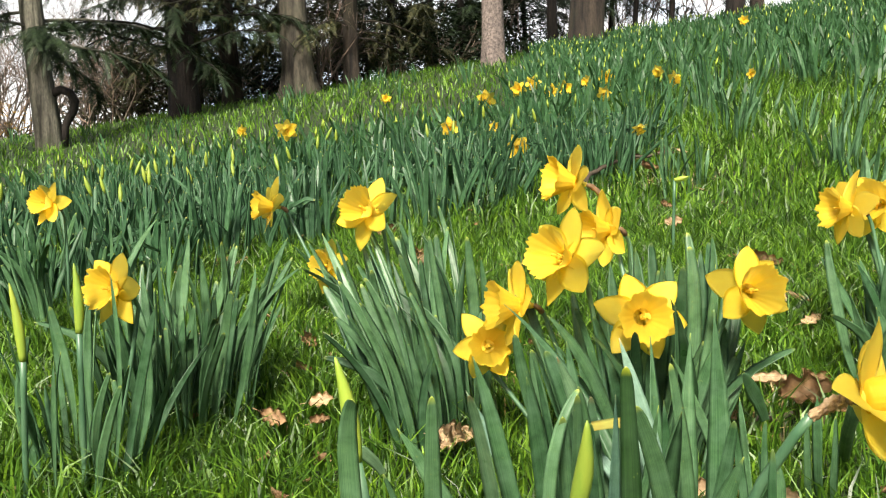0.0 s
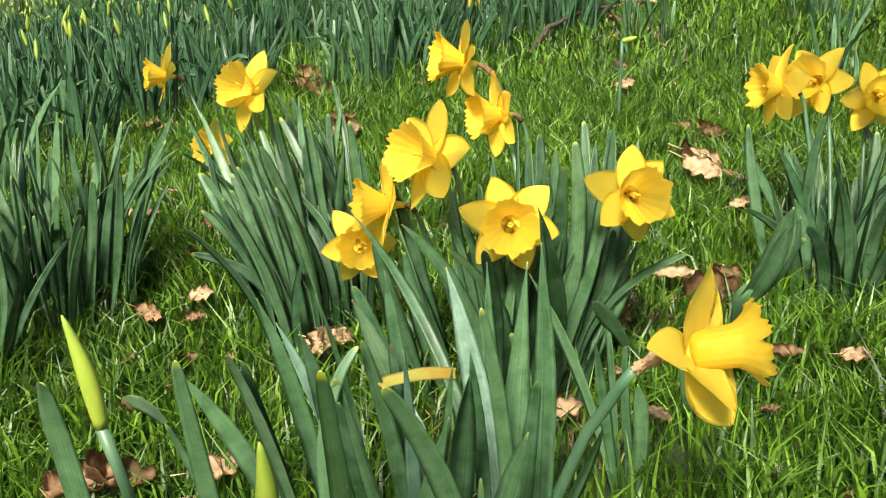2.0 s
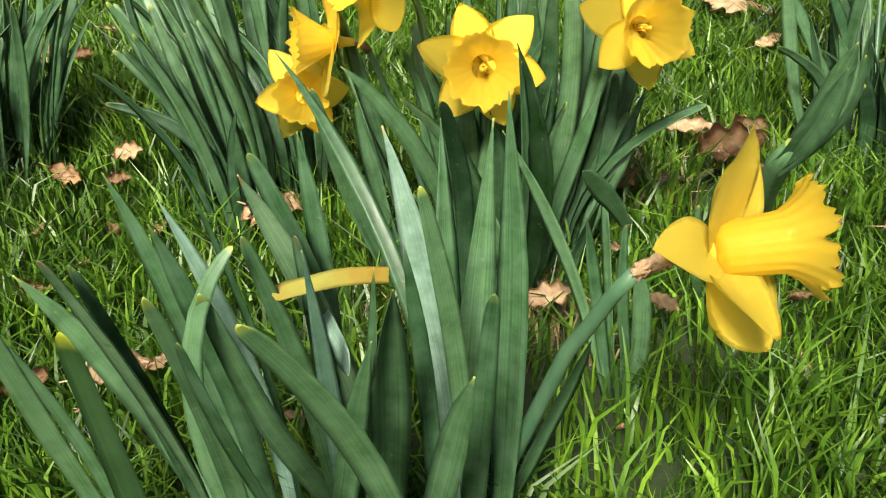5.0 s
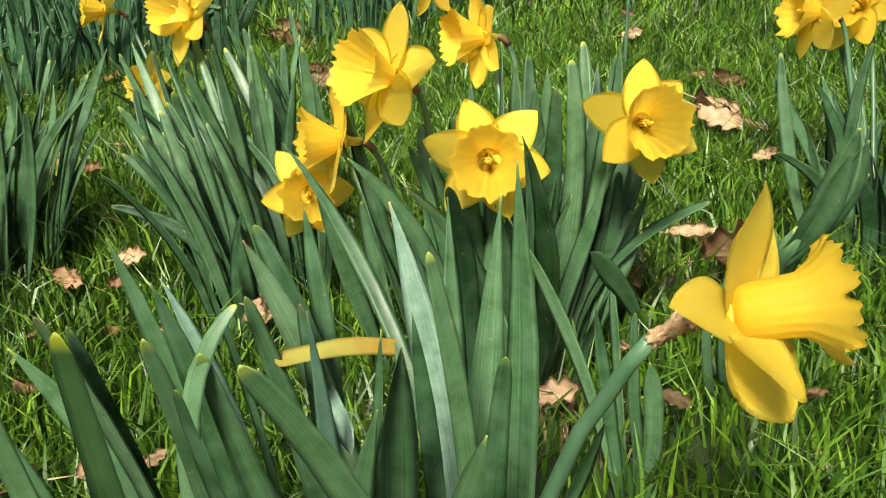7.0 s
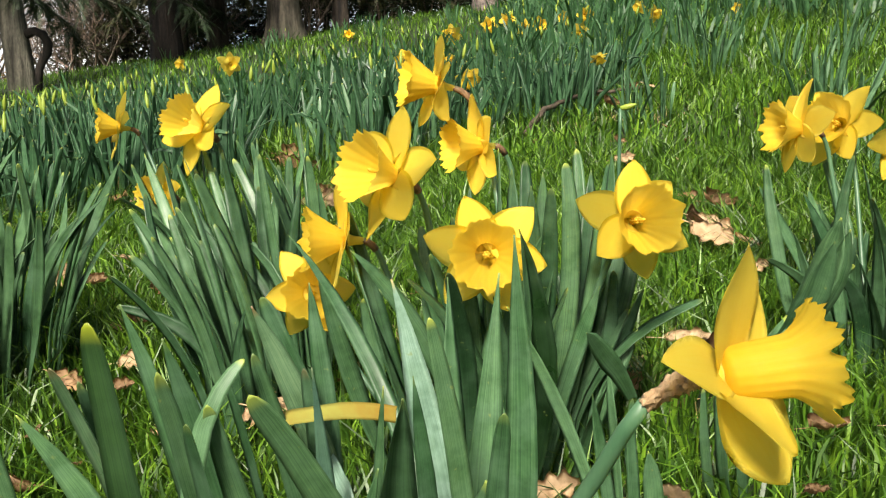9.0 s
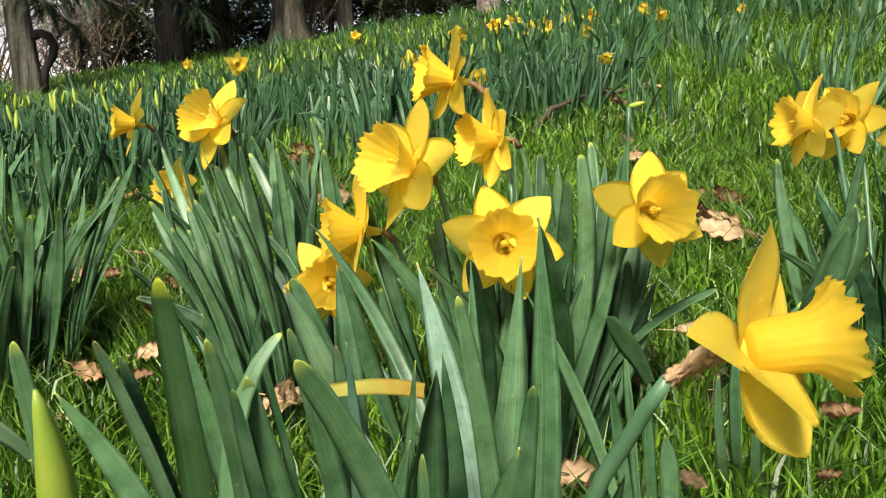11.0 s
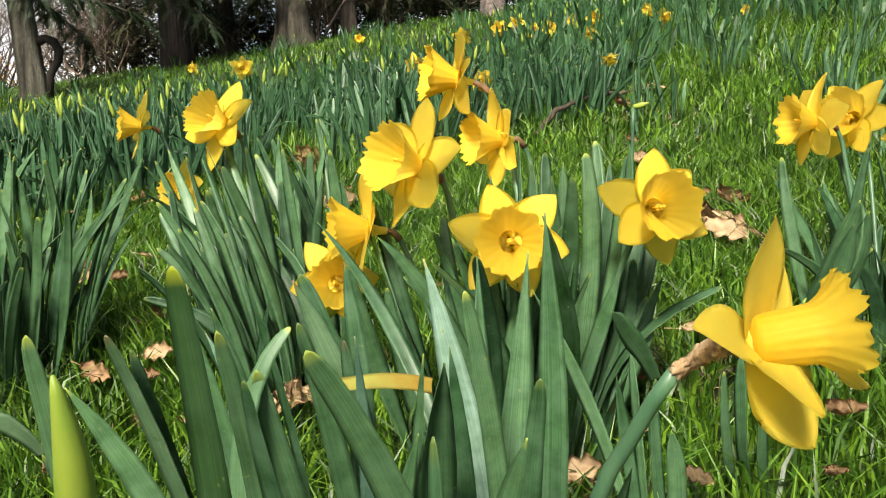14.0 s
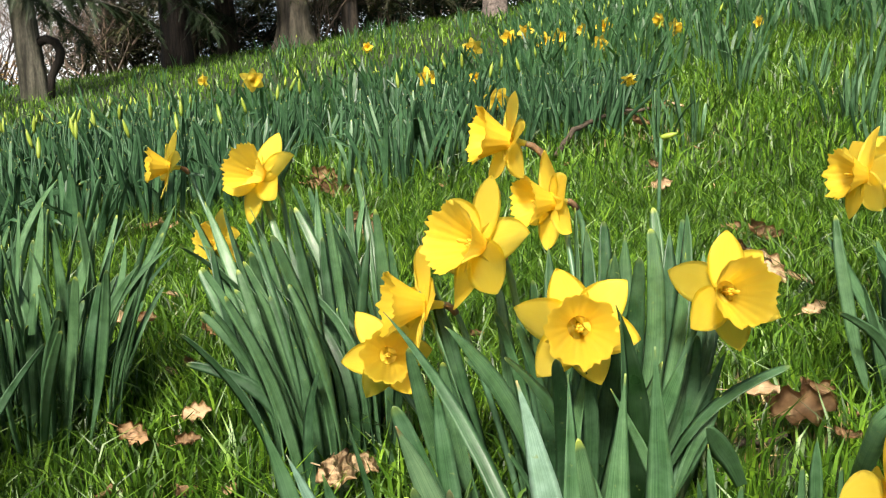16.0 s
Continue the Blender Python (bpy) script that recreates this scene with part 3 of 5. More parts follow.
def folded_leaf(thing, foot, low, mid, tip):
    """Several leaves still rolled in one pointed sheath."""
    b = base_of(thing)
    a = Vector((foot[0], foot[1], float(height(foot[0], foot[1])) - 0.01)) - b
    low, mid, tip = Vector(low) - b, Vector(mid) - b, Vector(tip) - b
    for k, (dx, w, f) in enumerate(((0.0, 0.024, -35), (0.006, 0.021, 25), (-0.006, 0.019, 5))):
        o = Vector((dx, -0.003 * k, -0.008 * k))
        me = leaf_mesh(low + o * 0.4, mid + o * 0.8, tip + o, w, f, 20, 0.5, 12, M_HALFSHADELEAF, 0.6)
        part("leaf", me, None, thing)
    pts = [a, a.lerp(low, 0.5) + Vector((-0.004, 0, 0)), low, low.lerp(mid, 0.4)]
    part("sheath", tube_mesh("sheath", pts, [0.0065, 0.0075, 0.0085, 0.006], M_LEAF, 10), None, thing)



# ---- the near clumps, leaf by leaf where the camera passes close ----
front = plant(0.17, 0.775, "clump of broad blue-green daffodil leaves with one large yellow flower")
leaf(front, (0.020, 0.790), (0.015, 0.712, 0.247), (0.016, 0.672, 0.360), 0.0148, 15, 20, 0, keel=0.16)
leaf(front, (0.080, 0.782), (0.051, 0.787, 0.166), (-0.017, 0.773, 0.304), 0.0161, 10, 25, 0.25, keel=0.16)
leaf(front, (0.080, 0.781), (0.063, 0.727, 0.252), (0.043, 0.691, 0.355), 0.0150, -25, 30, 0, M_BROWNTIP, keel=0.35)
leaf(front, (0.080, 0.781), (0.061, 0.734, 0.254), (0.047, 0.710, 0.343), 0.0106, 30, 20, 0, M_HALFSHADELEAF, keel=0.2)
leaf(front, (0.142, 0.580), (0.134, 0.546, 0.341), (0.129, 0.536, 0.414), 0.0134, 0, 6, 0, M_SHADEDLEAF, keel=0.12)
leaf(front, (0.097, 0.782), (0.080, 0.776, 0.234), (0.047, 0.765, 0.367), 0.0163, -10, 20, 0.35, keel=0.16)
leaf(front, (0.123, 0.789), (0.085, 0.832, 0.220), (0.041, 0.849, 0.316), 0.0124, 25, 20, 0.3, M_PALESHEEN, keel=0.2)
leaf(front, (0.107, 0.782), (0.103, 0.737, 0.264), (0.087, 0.711, 0.363), 0.0147, 10, 15, 0.1, keel=0.16)
leaf(front, (0.124, 0.782), (0.111, 0.758, 0.295), (0.093, 0.745, 0.377), 0.0082, -30, 20, 0.5, keel=0.2)
leaf(front, (0.094, 0.746), (0.119, 0.668, 0.269), (0.114, 0.626, 0.373), 0.0117, 20, 15, 0, M_HALFSHADELEAF, keel=0.3)
leaf(front, (0.165, 0.757), (0.127, 0.648, 0.296), (0.123, 0.627, 0.353), 0.0112, -15, 15, 0, keel=0.2)
leaf(front, (0.175, 0.821), (0.121, 0.721, 0.263), (0.112, 0.691, 0.338), 0.0155, 20, 10, 0, keel=0.2)
leaf(front, (0.170, 0.782), (0.136, 0.806, 0.294), (0.111, 0.809, 0.361), 0.0188, -8, 15, 0, keel=0.14)
leaf(front, (0.192, 0.782), (0.143, 0.772, 0.298), (0.116, 0.764, 0.366), 0.0155, 15, 10, 0.1, M_BROWNTIP, keel=0.16)
leaf(front, (0.152, 0.782), (0.144, 0.825, 0.278), (0.133, 0.840, 0.363), 0.0139, 5, 20, 0.1, keel=0.14)
leaf(front, (0.156, 0.782), (0.142, 0.735, 0.277), (0.127, 0.717, 0.354), 0.0128, 20, 20, 0, M_HALFSHADELEAF, keel=0.16)
leaf(front, (0.201, 0.735), (0.177, 0.651, 0.298), (0.150, 0.615, 0.368), 0.0172, 8, 10, 0, keel=0.12)
leaf(front, (0.150, 0.782), (0.151, 0.766, 0.229), (0.143, 0.759, 0.334), 0.0126, -20, 20, 0, M_BROWNTIP, keel=0.16)
leaf(front, (0.154, 0.782), (0.159, 0.737, 0.244), (0.155, 0.714, 0.348), 0.0112, 20, 20, 0.7, M_PALESHEEN, keel=0.16)
leaf(front, (0.175, 0.782), (0.189, 0.726, 0.217), (0.199, 0.687, 0.342), 0.0224, 35, 40, 0.2, M_HALFSHADELEAF, keel=0.7)
leaf(front, (0.163, 0.782), (0.176, 0.744, 0.201), (0.188, 0.714, 0.339), 0.0086, -30, 20, 0.2, M_HALFSHADELEAF, keel=0.2)
leaf(front, (0.144, 0.782), (0.166, 0.737, 0.206), (0.185, 0.713, 0.299), 0.0159, 10, 10, 0.6, keel=0.14)
leaf(front, (0.228, 0.789), (0.209, 0.826, 0.251), (0.182, 0.849, 0.363), 0.0236, -10, 25, 0.7, M_PALESHEEN, keel=0.14)
leaf(front, (0.234, 0.782), (0.221, 0.766, 0.289), (0.208, 0.762, 0.360), 0.0131, 20, 15, 0, M_HALFSHADELEAF, keel=0.2)
leaf(front, (0.213, 0.782), (0.209, 0.759, 0.230), (0.200, 0.749, 0.333), 0.0108, 10, 15, 0.2, keel=0.2)
leaf(front, (0.214, 0.815), (0.220, 0.840, 0.195), (0.216, 0.875, 0.359), 0.0179, 30, 30, 0.8, keel=0.2)
leaf(front, (0.230, 0.793), (0.236, 0.818, 0.202), (0.248, 0.853, 0.366), 0.0231, 5, 15, 1, keel=0.2)
leaf(front, (0.245, 0.782), (0.257, 0.788, 0.234), (0.254, 0.801, 0.397), 0.0215, -20, 25, 0.8, keel=0.16)
leaf(front, (0.231, 0.782), (0.239, 0.727, 0.252), (0.244, 0.708, 0.328), 0.0143, 10, 10, 0, keel=0.16)
leaf(front, (0.204, 0.774), (0.221, 0.688, 0.243), (0.234, 0.654, 0.319), 0.0191, -20, 10, 0.3, keel=0.14)
leaf(front, (0.208, 0.522), (0.2035, 0.512, 0.240), (0.201, 0.507, 0.376), 0.0082, -20, 10, 0, keel=0.2)
leaf(front, (0.140, 0.760), (0.106, 0.690, 0.316), (0.126, 0.705, 0.355), 0.0108, 30, -30, 0)
leaf(front, (0.030, 0.775), (0.004, 0.772, 0.170), (-0.029, 0.765, 0.268), 0.0085, 30, 10, 0)
bent_end(front, (-0.029, 0.765, 0.268), (-0.052, 0.750, 0.297), 0.0105, M_BROWNTIP)
bent_end(front, (0.152, 0.775, 0.279), (0.167, 0.748, 0.255), 0.0115, M_PALESHEEN)
leaf(front, (0.245, 0.830), (0.291, 0.815, 0.185), (0.306, 0.800, 0.244), 0.0132, 40, 20, 0.2)
leaf(front, (0.225, 0.840), (0.157, 0.930, 0.292), (0.086, 1.020, 0.366), 0.0126, 25, 20, 0.8, M_HALFSHADELEAF)
leaf(front, (-0.020, 0.660), (-0.038, 0.620, 0.343), (-0.032, 0.600, 0.378), 0.015, 20, 10, 0)
big_stem(front, (0.238, 0.815), (0.289, 0.775, 0.254), (0.316, 0.744, 0.320), (0.350, 0.727, 0.338))
withered_leaf(front, (0.137, 0.725, 0.319), (0.190, 0.770, 0.305))
bud_at(front, (0.005, 0.715), (-0.041, 0.684, 0.308), (-0.054, 0.678, 0.388), 0.0125)
bud_at(front, (0.104, 0.556), (0.099, 0.530, 0.328), (0.104, 0.514, 0.390), 0.0112)

small = plant(0.365, 0.985, "small tuft of narrow daffodil leaves, one bent over, in thin grass")
leaf(small, (0.377, 0.981), (0.353, 0.950, 0.189), (0.349, 0.940, 0.255), 0.0095, 20, 10, 0)
bent_end(small, (0.349, 0.940, 0.255), (0.307, 0.886, 0.319), 0.014)
leaf(small, (0.353, 0.964), (0.313, 0.985, 0.202), (0.259, 0.970, 0.318), 0.0125, -20, 30, 0.8)
leaf(small, (0.354, 0.971), (0.336, 0.970, 0.179), (0.323, 0.960, 0.252), 0.0105, 20, 20, 0.3)
leaf(small, (0.360, 0.981), (0.347, 0.990, 0.188), (0.341, 1.000, 0.263), 0.01, -40, 20, 0.2)
leaf(small, (0.368, 0.967), (0.372, 0.960, 0.158), (0.364, 0.950, 0.211), 0.0155, 10, 10, 0.2)
leaf(small, (0.363, 0.967), (0.358, 0.960, 0.163), (0.346, 0.950, 0.221), 0.01, 40, 10, 0.2)

folded = plant(0.47, 1.03, "tuft of tightly folded dark daffodil leaves beside brown leaves")
folded_leaf(folded, (0.537, 1.189), (0.468, 0.985, 0.286), (0.482, 0.955, 0.333), (0.493, 0.943, 0.387))
leaf(folded, (0.540, 1.189), (0.501, 1.000, 0.314), (0.526, 0.990, 0.344), 0.014, 30, 20, 0)
leaf(folded, (0.464, 1.103), (0.428, 1.030, 0.194), (0.423, 1.020, 0.236), 0.0095, 20, 20, 0)
leaf(folded, (0.477, 1.103), (0.447, 1.050, 0.194), (0.446, 1.050, 0.249), 0.012, -30, 20, 0.2)
leaf(folded, (0.486, 1.093), (0.464, 1.040, 0.183), (0.459, 1.030, 0.231), 0.013, 40, 20, 0)

middle = plant(0.255, 1.125, "dense clump of upright daffodil leaves with seven open yellow flowers")
tuft(middle, 36, 0.085, 0.19, 0.28, (0.05, 0.02), 0.34, 11, (0.0135, 0.0205), mat=M_HALFSHADELEAF)
leaf(middle, (0.241, 1.113), (0.174, 1.050, 0.302), (0.135, 1.030, 0.351), 0.0165, 30, 20, 0.3)
leaf(middle, (0.292, 1.102), (0.331, 1.120, 0.237), (0.353, 1.120, 0.302), 0.0165, -20, 20, 0.2)
leaf(middle, (0.323, 1.109), (0.370, 1.160, 0.250), (0.372, 1.160, 0.309), 0.015, 10, 20, 0)
leaf(middle, (0.332, 1.119), (0.382, 1.170, 0.228), (0.406, 1.180, 0.288), 0.013, 30, 20, 0.1)
leaf(middle, (0.324, 1.123), (0.370, 1.200, 0.223), (0.388, 1.200, 0.216), 0.01, 10, 20, 0.2)
# The shadowed side of this blade comes from its darkened colour.
leaf(middle, (0.270, 1.085), (0.290, 1.030, 0.300), (0.272, 1.030, 0.368), 0.0220, -20, 30, 0.8, M_SHADEDLEAF)
leaf(middle, (0.270, 1.090), (0.281, 1.030, 0.293), (0.272, 1.010, 0.367), 0.013, 60, 20, 0.3)
leaf(middle, (0.300, 1.150), (0.328, 1.140, 0.355), (0.323, 1.150, 0.413), 0.019, 10, 20, 0, M_HALFSHADELEAF)
leaf(middle, (0.300, 1.190), (0.346, 1.220, 0.356), (0.346, 1.250, 0.421), 0.019, -20, 20, 0, M_HALFSHADELEAF)
leaf(middle, (0.270, 1.180), (0.290, 1.200, 0.347), (0.291, 1.220, 0.411), 0.02, 20, 20, 0, M_HALFSHADELEAF)
leaf(middle, (0.320, 1.190), (0.377, 1.250, 0.352), (0.390, 1.300, 0.402), 0.019, 20, 20, 0, M_HALFSHADELEAF)
leaf(middle, (0.230, 1.120), (0.217, 1.100, 0.279), (0.197, 1.100, 0.336), 0.014, 20, 20, 0)
leaf(middle, (0.210, 1.130), (0.201, 1.120, 0.274), (0.178, 1.120, 0.343), 0.012, -20, 20, 0)
leaf(middle, (0.254, 1.174), (0.264, 1.204, 0.329), (0.264, 1.240, 0.423), 0.0165, -45, -35, 0.0)
leaf(middle, (0.272, 1.150), (0.303, 1.168, 0.323), (0.305, 1.180, 0.403), 0.018500000000000003, -8, 18, 0.08, M_HALFSHADELEAF)
leaf(middle, (0.293, 1.170), (0.351, 1.198, 0.319), (0.359, 1.230, 0.401), 0.0205, 29, 1, 0.16, M_HALFSHADELEAF)
leaf(middle, (0.297, 1.138), (0.352, 1.150, 0.318), (0.356, 1.150, 0.390), 0.0165, -24, -16, 0.24)
leaf(middle, (0.276, 1.122), (0.306, 1.126, 0.322), (0.306, 1.110, 0.393), 0.018500000000000003, 13, -33, 0.0, M_HALFSHADELEAF)
leaf(middle, (0.259, 1.186), (0.278, 1.222, 0.315), (0.280, 1.270, 0.399), 0.0205, -40, 20, 0.08, M_HALFSHADELEAF)
leaf(middle, (0.306, 1.158), (0.378, 1.180, 0.312), (0.386, 1.200, 0.384), 0.0165, -3, 3, 0.16)
leaf(middle, (0.241, 1.158), (0.237, 1.180, 0.314), (0.234, 1.200, 0.388), 0.018500000000000003, 34, -14, 0.24, M_HALFSHADELEAF)
leaf(middle, (0.234, 1.150), (0.221, 1.168, 0.301), (0.217, 1.180, 0.359), 0.0205, -19, -31, 0.0, M_HALFSHADELEAF)
leaf(middle, (0.287, 1.146), (0.333, 1.162, 0.312), (0.336, 1.170, 0.381), 0.0165, 18, 22, 0.08)
leaf(middle, (0.301, 1.190), (0.375, 1.228, 0.322), (0.388, 1.280, 0.416), 0.018500000000000003, -35, 5, 0.16, M_HALFSHADELEAF)
leaf(middle, (0.268, 1.142), (0.292, 1.156, 0.318), (0.292, 1.160, 0.391), 0.0205, 2, -12, 0.24, M_HALFSHADELEAF)
leaf(middle, (0.221, 1.158), (0.192, 1.180, 0.294), (0.185, 1.200, 0.348), 0.0165, 39, -29, 0.0)
leaf(middle, (0.314, 1.174), (0.399, 1.204, 0.317), (0.412, 1.240, 0.400), 0.018500000000000003, -14, 24, 0.08, M_HALFSHADELEAF)
bloom(middle, (0.262, 1.100), (0.247, 1.062, 0.342), (-0.05, -0.98, 0.13), 1.10, -10, 1)
bloom(middle, (0.290, 1.130), (0.375, 1.090, 0.366), (0.26, -0.94, 0.18), 1.07, 36, 2)
bloom(middle, (0.235, 1.140), (0.164, 1.100, 0.406), (-0.72, -0.62, 0.28), 1.18, 20, 3)
bloom(middle, (0.215, 1.150), (0.112, 1.160, 0.340), (-0.95, -0.28, 0.08), 1.20, 20, 4)
bloom(middle, (0.200, 1.160), (0.073, 1.200, 0.279), (0.06, -1, 0.2), 0.98, 5, 5)
bloom(middle, (0.285, 1.120), (0.201, 1.305, 0.489), (-0.96, -0.24, 0.18), 1.14, 14, 6, 1.8)
bloom(middle, (0.270, 1.220), (0.247, 1.300, 0.423), (-0.92, -0.38, 0.04), 1.12, 30, 7)

leaning = plant(-0.01, 1.33, "clump of daffodil leaves leaning over with three yellow flowers")
tuft(leaning, 64, 0.080, 0.24, 0.33, (-0.28, 0.17), 0.19, 23, (0.0115, 0.0185), 1.4, mat=M_HALFSHADELEAF)
leaf(leaning, (0.004, 1.321), (-0.063, 1.385, 0.262), (-0.125, 1.440, 0.361), 0.014, 30, 25, 0.00)
leaf(leaning, (0.008, 1.324), (-0.053, 1.395, 0.287), (-0.106, 1.460, 0.414), 0.015, 0, 25, 0.00)
leaf(leaning, (0.012, 1.315), (-0.034, 1.365, 0.269), (-0.066, 1.400, 0.371), 0.014, 5, 25, 0.30)
leaf(leaning, (0.018, 1.330), (-0.024, 1.415, 0.291), (-0.045, 1.500, 0.426), 0.013, 25, 25, 0.30)
leaf(leaning, (0.028, 1.330), (0.008, 1.415, 0.285), (0.019, 1.500, 0.413), 0.013, -20, 25, 0.00)
leaf(leaning, (0.022, 1.318), (-0.002, 1.375, 0.274), (-0.004, 1.420, 0.383), 0.014, 30, 25, 0.15)
leaf(leaning, (0.036, 1.303), (0.049, 1.325, 0.252), (0.092, 1.320, 0.332), 0.012, -10, 25, 0.15)
leaf(leaning, (0.001, 1.309), (-0.064, 1.345, 0.241), (-0.123, 1.360, 0.314), 0.014, -20, 25, 0.00)
leaf(leaning, (-0.008, 1.337), (-0.121, 1.440, 0.267), (-0.249, 1.550, 0.383), 0.013, -30, 25, 0.30, M_SHADEDLEAF)
bloom(leaning, (-0.050, 1.410), (-0.104, 1.440, 0.443), (-0.52, -0.74, 0.42), 1.14, 24, 11)
bloom(leaning, (-0.130, 1.550), (-0.320, 1.740, 0.436), (-0.88, -0.46, 0.12), 1.08, 18, 12)
bloom(leaning, (-0.090, 1.440), (-0.177, 1.500, 0.351), (-0.6, -0.76, 0.14), 0.88, 26, 13)

dark = plant(-0.405, 1.42, "dense clump of dark blue-green daffodil leaves without flowers in grass")
tuft(dark, 96, 0.105, 0.20, 0.30, (0.02, 0.02), 0.30, 31, (0.0115, 0.0180), mat=M_HALFSHADELEAF)
leaf(dark, (-0.395, 1.413), (-0.322, 1.450, 0.222), (-0.293, 1.470, 0.357), 0.012, 6, 25, 0.2)
leaf(dark, (-0.411, 1.419), (-0.358, 1.450, 0.232), (-0.334, 1.470, 0.348), 0.012, -6, 25, 0.2)
leaf(dark, (-0.425, 1.416), (-0.383, 1.450, 0.223), (-0.356, 1.470, 0.330), 0.013, -15, 25, 0.2)
leaf(dark, (-0.440, 1.418), (-0.413, 1.450, 0.271), (-0.399, 1.470, 0.409), 0.013, 15, 25, 0.2)
leaf(dark, (-0.451, 1.424), (-0.436, 1.450, 0.271), (-0.431, 1.470, 0.405), 0.014, -30, 25, 0.2)
leaf(dark, (-0.454, 1.420), (-0.466, 1.450, 0.243), (-0.480, 1.470, 0.350), 0.013, 0, 25, 0.2)
leaf(dark, (-0.425, 1.433), (-0.361, 1.450, 0.270), (-0.326, 1.470, 0.394), 0.013, 15, 25, 0.2)

outer = plant(-0.47, 1.20, "clump of daffodil leaves with one yellow flower and two closed buds")
tuft(outer, 24, 0.07, 0.18, 0.27, (0.05, -0.05), 0.35, 37, (0.010, 0.016))
bloom(outer, (-0.45, 1.20), (-0.417, 1.200, 0.361), (-0.45, -0.85, 0.20), 1.04, 9, 17)
bud_at(outer, (-0.46, 1.17), (-0.447, 1.150, 0.313), (-0.449, 1.150, 0.403), 0.0125)
bud_at(outer, (-0.52, 1.13), (-0.496, 1.100, 0.289), (-0.507, 1.100, 0.386), 0.012)
leaf(outer, (-0.414, 1.171), (-0.368, 1.120, 0.225), (-0.330, 1.100, 0.357), 0.0125, 10, 30, 0.1)
leaf(outer, (-0.433, 1.172), (-0.390, 1.130, 0.280), (-0.391, 1.120, 0.392), 0.011, -20, 20, 0.3)
leaf(outer, (-0.497, 1.163), (-0.454, 1.080, 0.210), (-0.435, 1.050, 0.300), 0.015, -20, 20, 0.5)

rightward = plant(0.75, 1.39, "clump of daffodil leaves topped by three yellow flowers close together")
tuft(rightward, 48, 0.085, 0.19, 0.27, (0.05, 0.05), 0.34, 41, (0.0130, 0.0200), mat=M_HALFSHADELEAF)
leaf(rightward, (0.718, 1.394), (0.635, 1.410, 0.295), (0.586, 1.400, 0.370), 0.016, 20, 20, 0.3)
leaf(rightward, (0.726, 1.393), (0.679, 1.410, 0.278), (0.655, 1.420, 0.363), 0.015, -20, 20, 0.2)
leaf(rightward, (0.730, 1.374), (0.679, 1.400, 0.290), (0.641, 1.400, 0.360), 0.015, 20, 20, 0.3)
bloom(rightward, (0.720, 1.420), (0.664, 1.480, 0.434), (-0.97, -0.12, 0.08), 1.24, 20, 21)
bloom(rightward, (0.750, 1.440), (0.737, 1.530, 0.436), (-0.74, -0.62, 0.26), 1.2, 8, 22)
bloom(rightward, (0.790, 1.430), (0.815, 1.500, 0.418), (-0.12, -1, 0.15), 1.12, 2, 23)

nodding = plant(0.57, 2.25, "single nodding pale daffodil bud on a thin stem")
bud_at(nodding, (0.57, 2.25), (0.571, 2.250, 0.457), (0.603, 2.240, 0.466), 0.013)

back = plant(-0.84, 1.97, "clump of daffodil leaves with one yellow flower on the bank")
tuft(back, 40, 0.12, 0.20, 0.28, (0.0, 0.0), 0.38, 43, (0.010, 0.016))
bloom(back, (-0.83, 1.96), (-0.846, 1.950, 0.436), (-0.40, -0.86, 0.26), 1.06, 12, 27)

# the large flower: each lobe by its turn round the axis, its tilt (minus: forwards), length and roll
BIG_LOBES = ((92, -15, 1.10, -48), (46, -30, 0.92, -42), (150, 30, 0.76, 10), (216, -10, 0.86, 58), (270, -25, 1.06, 56), (330, -12, 0.95, 0))
big = (0.350, 0.728, 0.340)
flower_at(front, base_of(front), big, (0.985, 0.03, 0.13), 1.16, 0, 2, BIG_LOBES, 1.03)

odd = plant(0.74, 3.03, "small tuft of daffodil leaves in the thin grass")
tuft(odd, 12, 0.05, 0.16, 0.25, (0.06, 0.03), 0.3, 200, (0.010, 0.016))
odd = plant(1.20, 3.81, "small tuft of daffodil leaves in the thin grass")
tuft(odd, 16, 0.06, 0.16, 0.25, (-0.00, -0.02), 0.3, 201, (0.010, 0.016))
odd = plant(1.35, 3.15, "small tuft of daffodil leaves in the thin grass")
tuft(odd, 16, 0.07, 0.16, 0.25, (-0.10, 0.02), 0.3, 202, (0.010, 0.016))
odd = plant(1.40, 3.60, "small tuft of daffodil leaves in the thin grass")
tuft(odd, 12, 0.06, 0.16, 0.25, (-0.01, 0.03), 0.3, 203, (0.010, 0.016))
odd = plant(0.70, 3.52, "small tuft of daffodil leaves in the thin grass")
tuft(odd, 10, 0.05, 0.16, 0.25, (-0.03, 0.03), 0.3, 204, (0.010, 0.016))
odd = plant(0.83, 2.99, "small tuft of daffodil leaves in the thin grass")
tuft(odd, 8, 0.04, 0.16, 0.25, (-0.05, 0.03), 0.3, 205, (0.010, 0.016))
odd = plant(1.29, 2.80, "small tuft of daffodil leaves in the thin grass")
tuft(odd, 12, 0.06, 0.16, 0.25, (0.05, -0.01), 0.3, 206, (0.010, 0.016))
odd = plant(1.42, 4.17, "small tuft of daffodil leaves in the thin grass")
tuft(odd, 12, 0.06, 0.16, 0.25, (0.01, 0.02), 0.3, 207, (0.010, 0.016))
odd = plant(1.26, 4.45, "small tuft of daffodil leaves in the thin grass")
tuft(odd, 14, 0.07, 0.16, 0.25, (-0.06, 0.01), 0.3, 208, (0.010, 0.016))
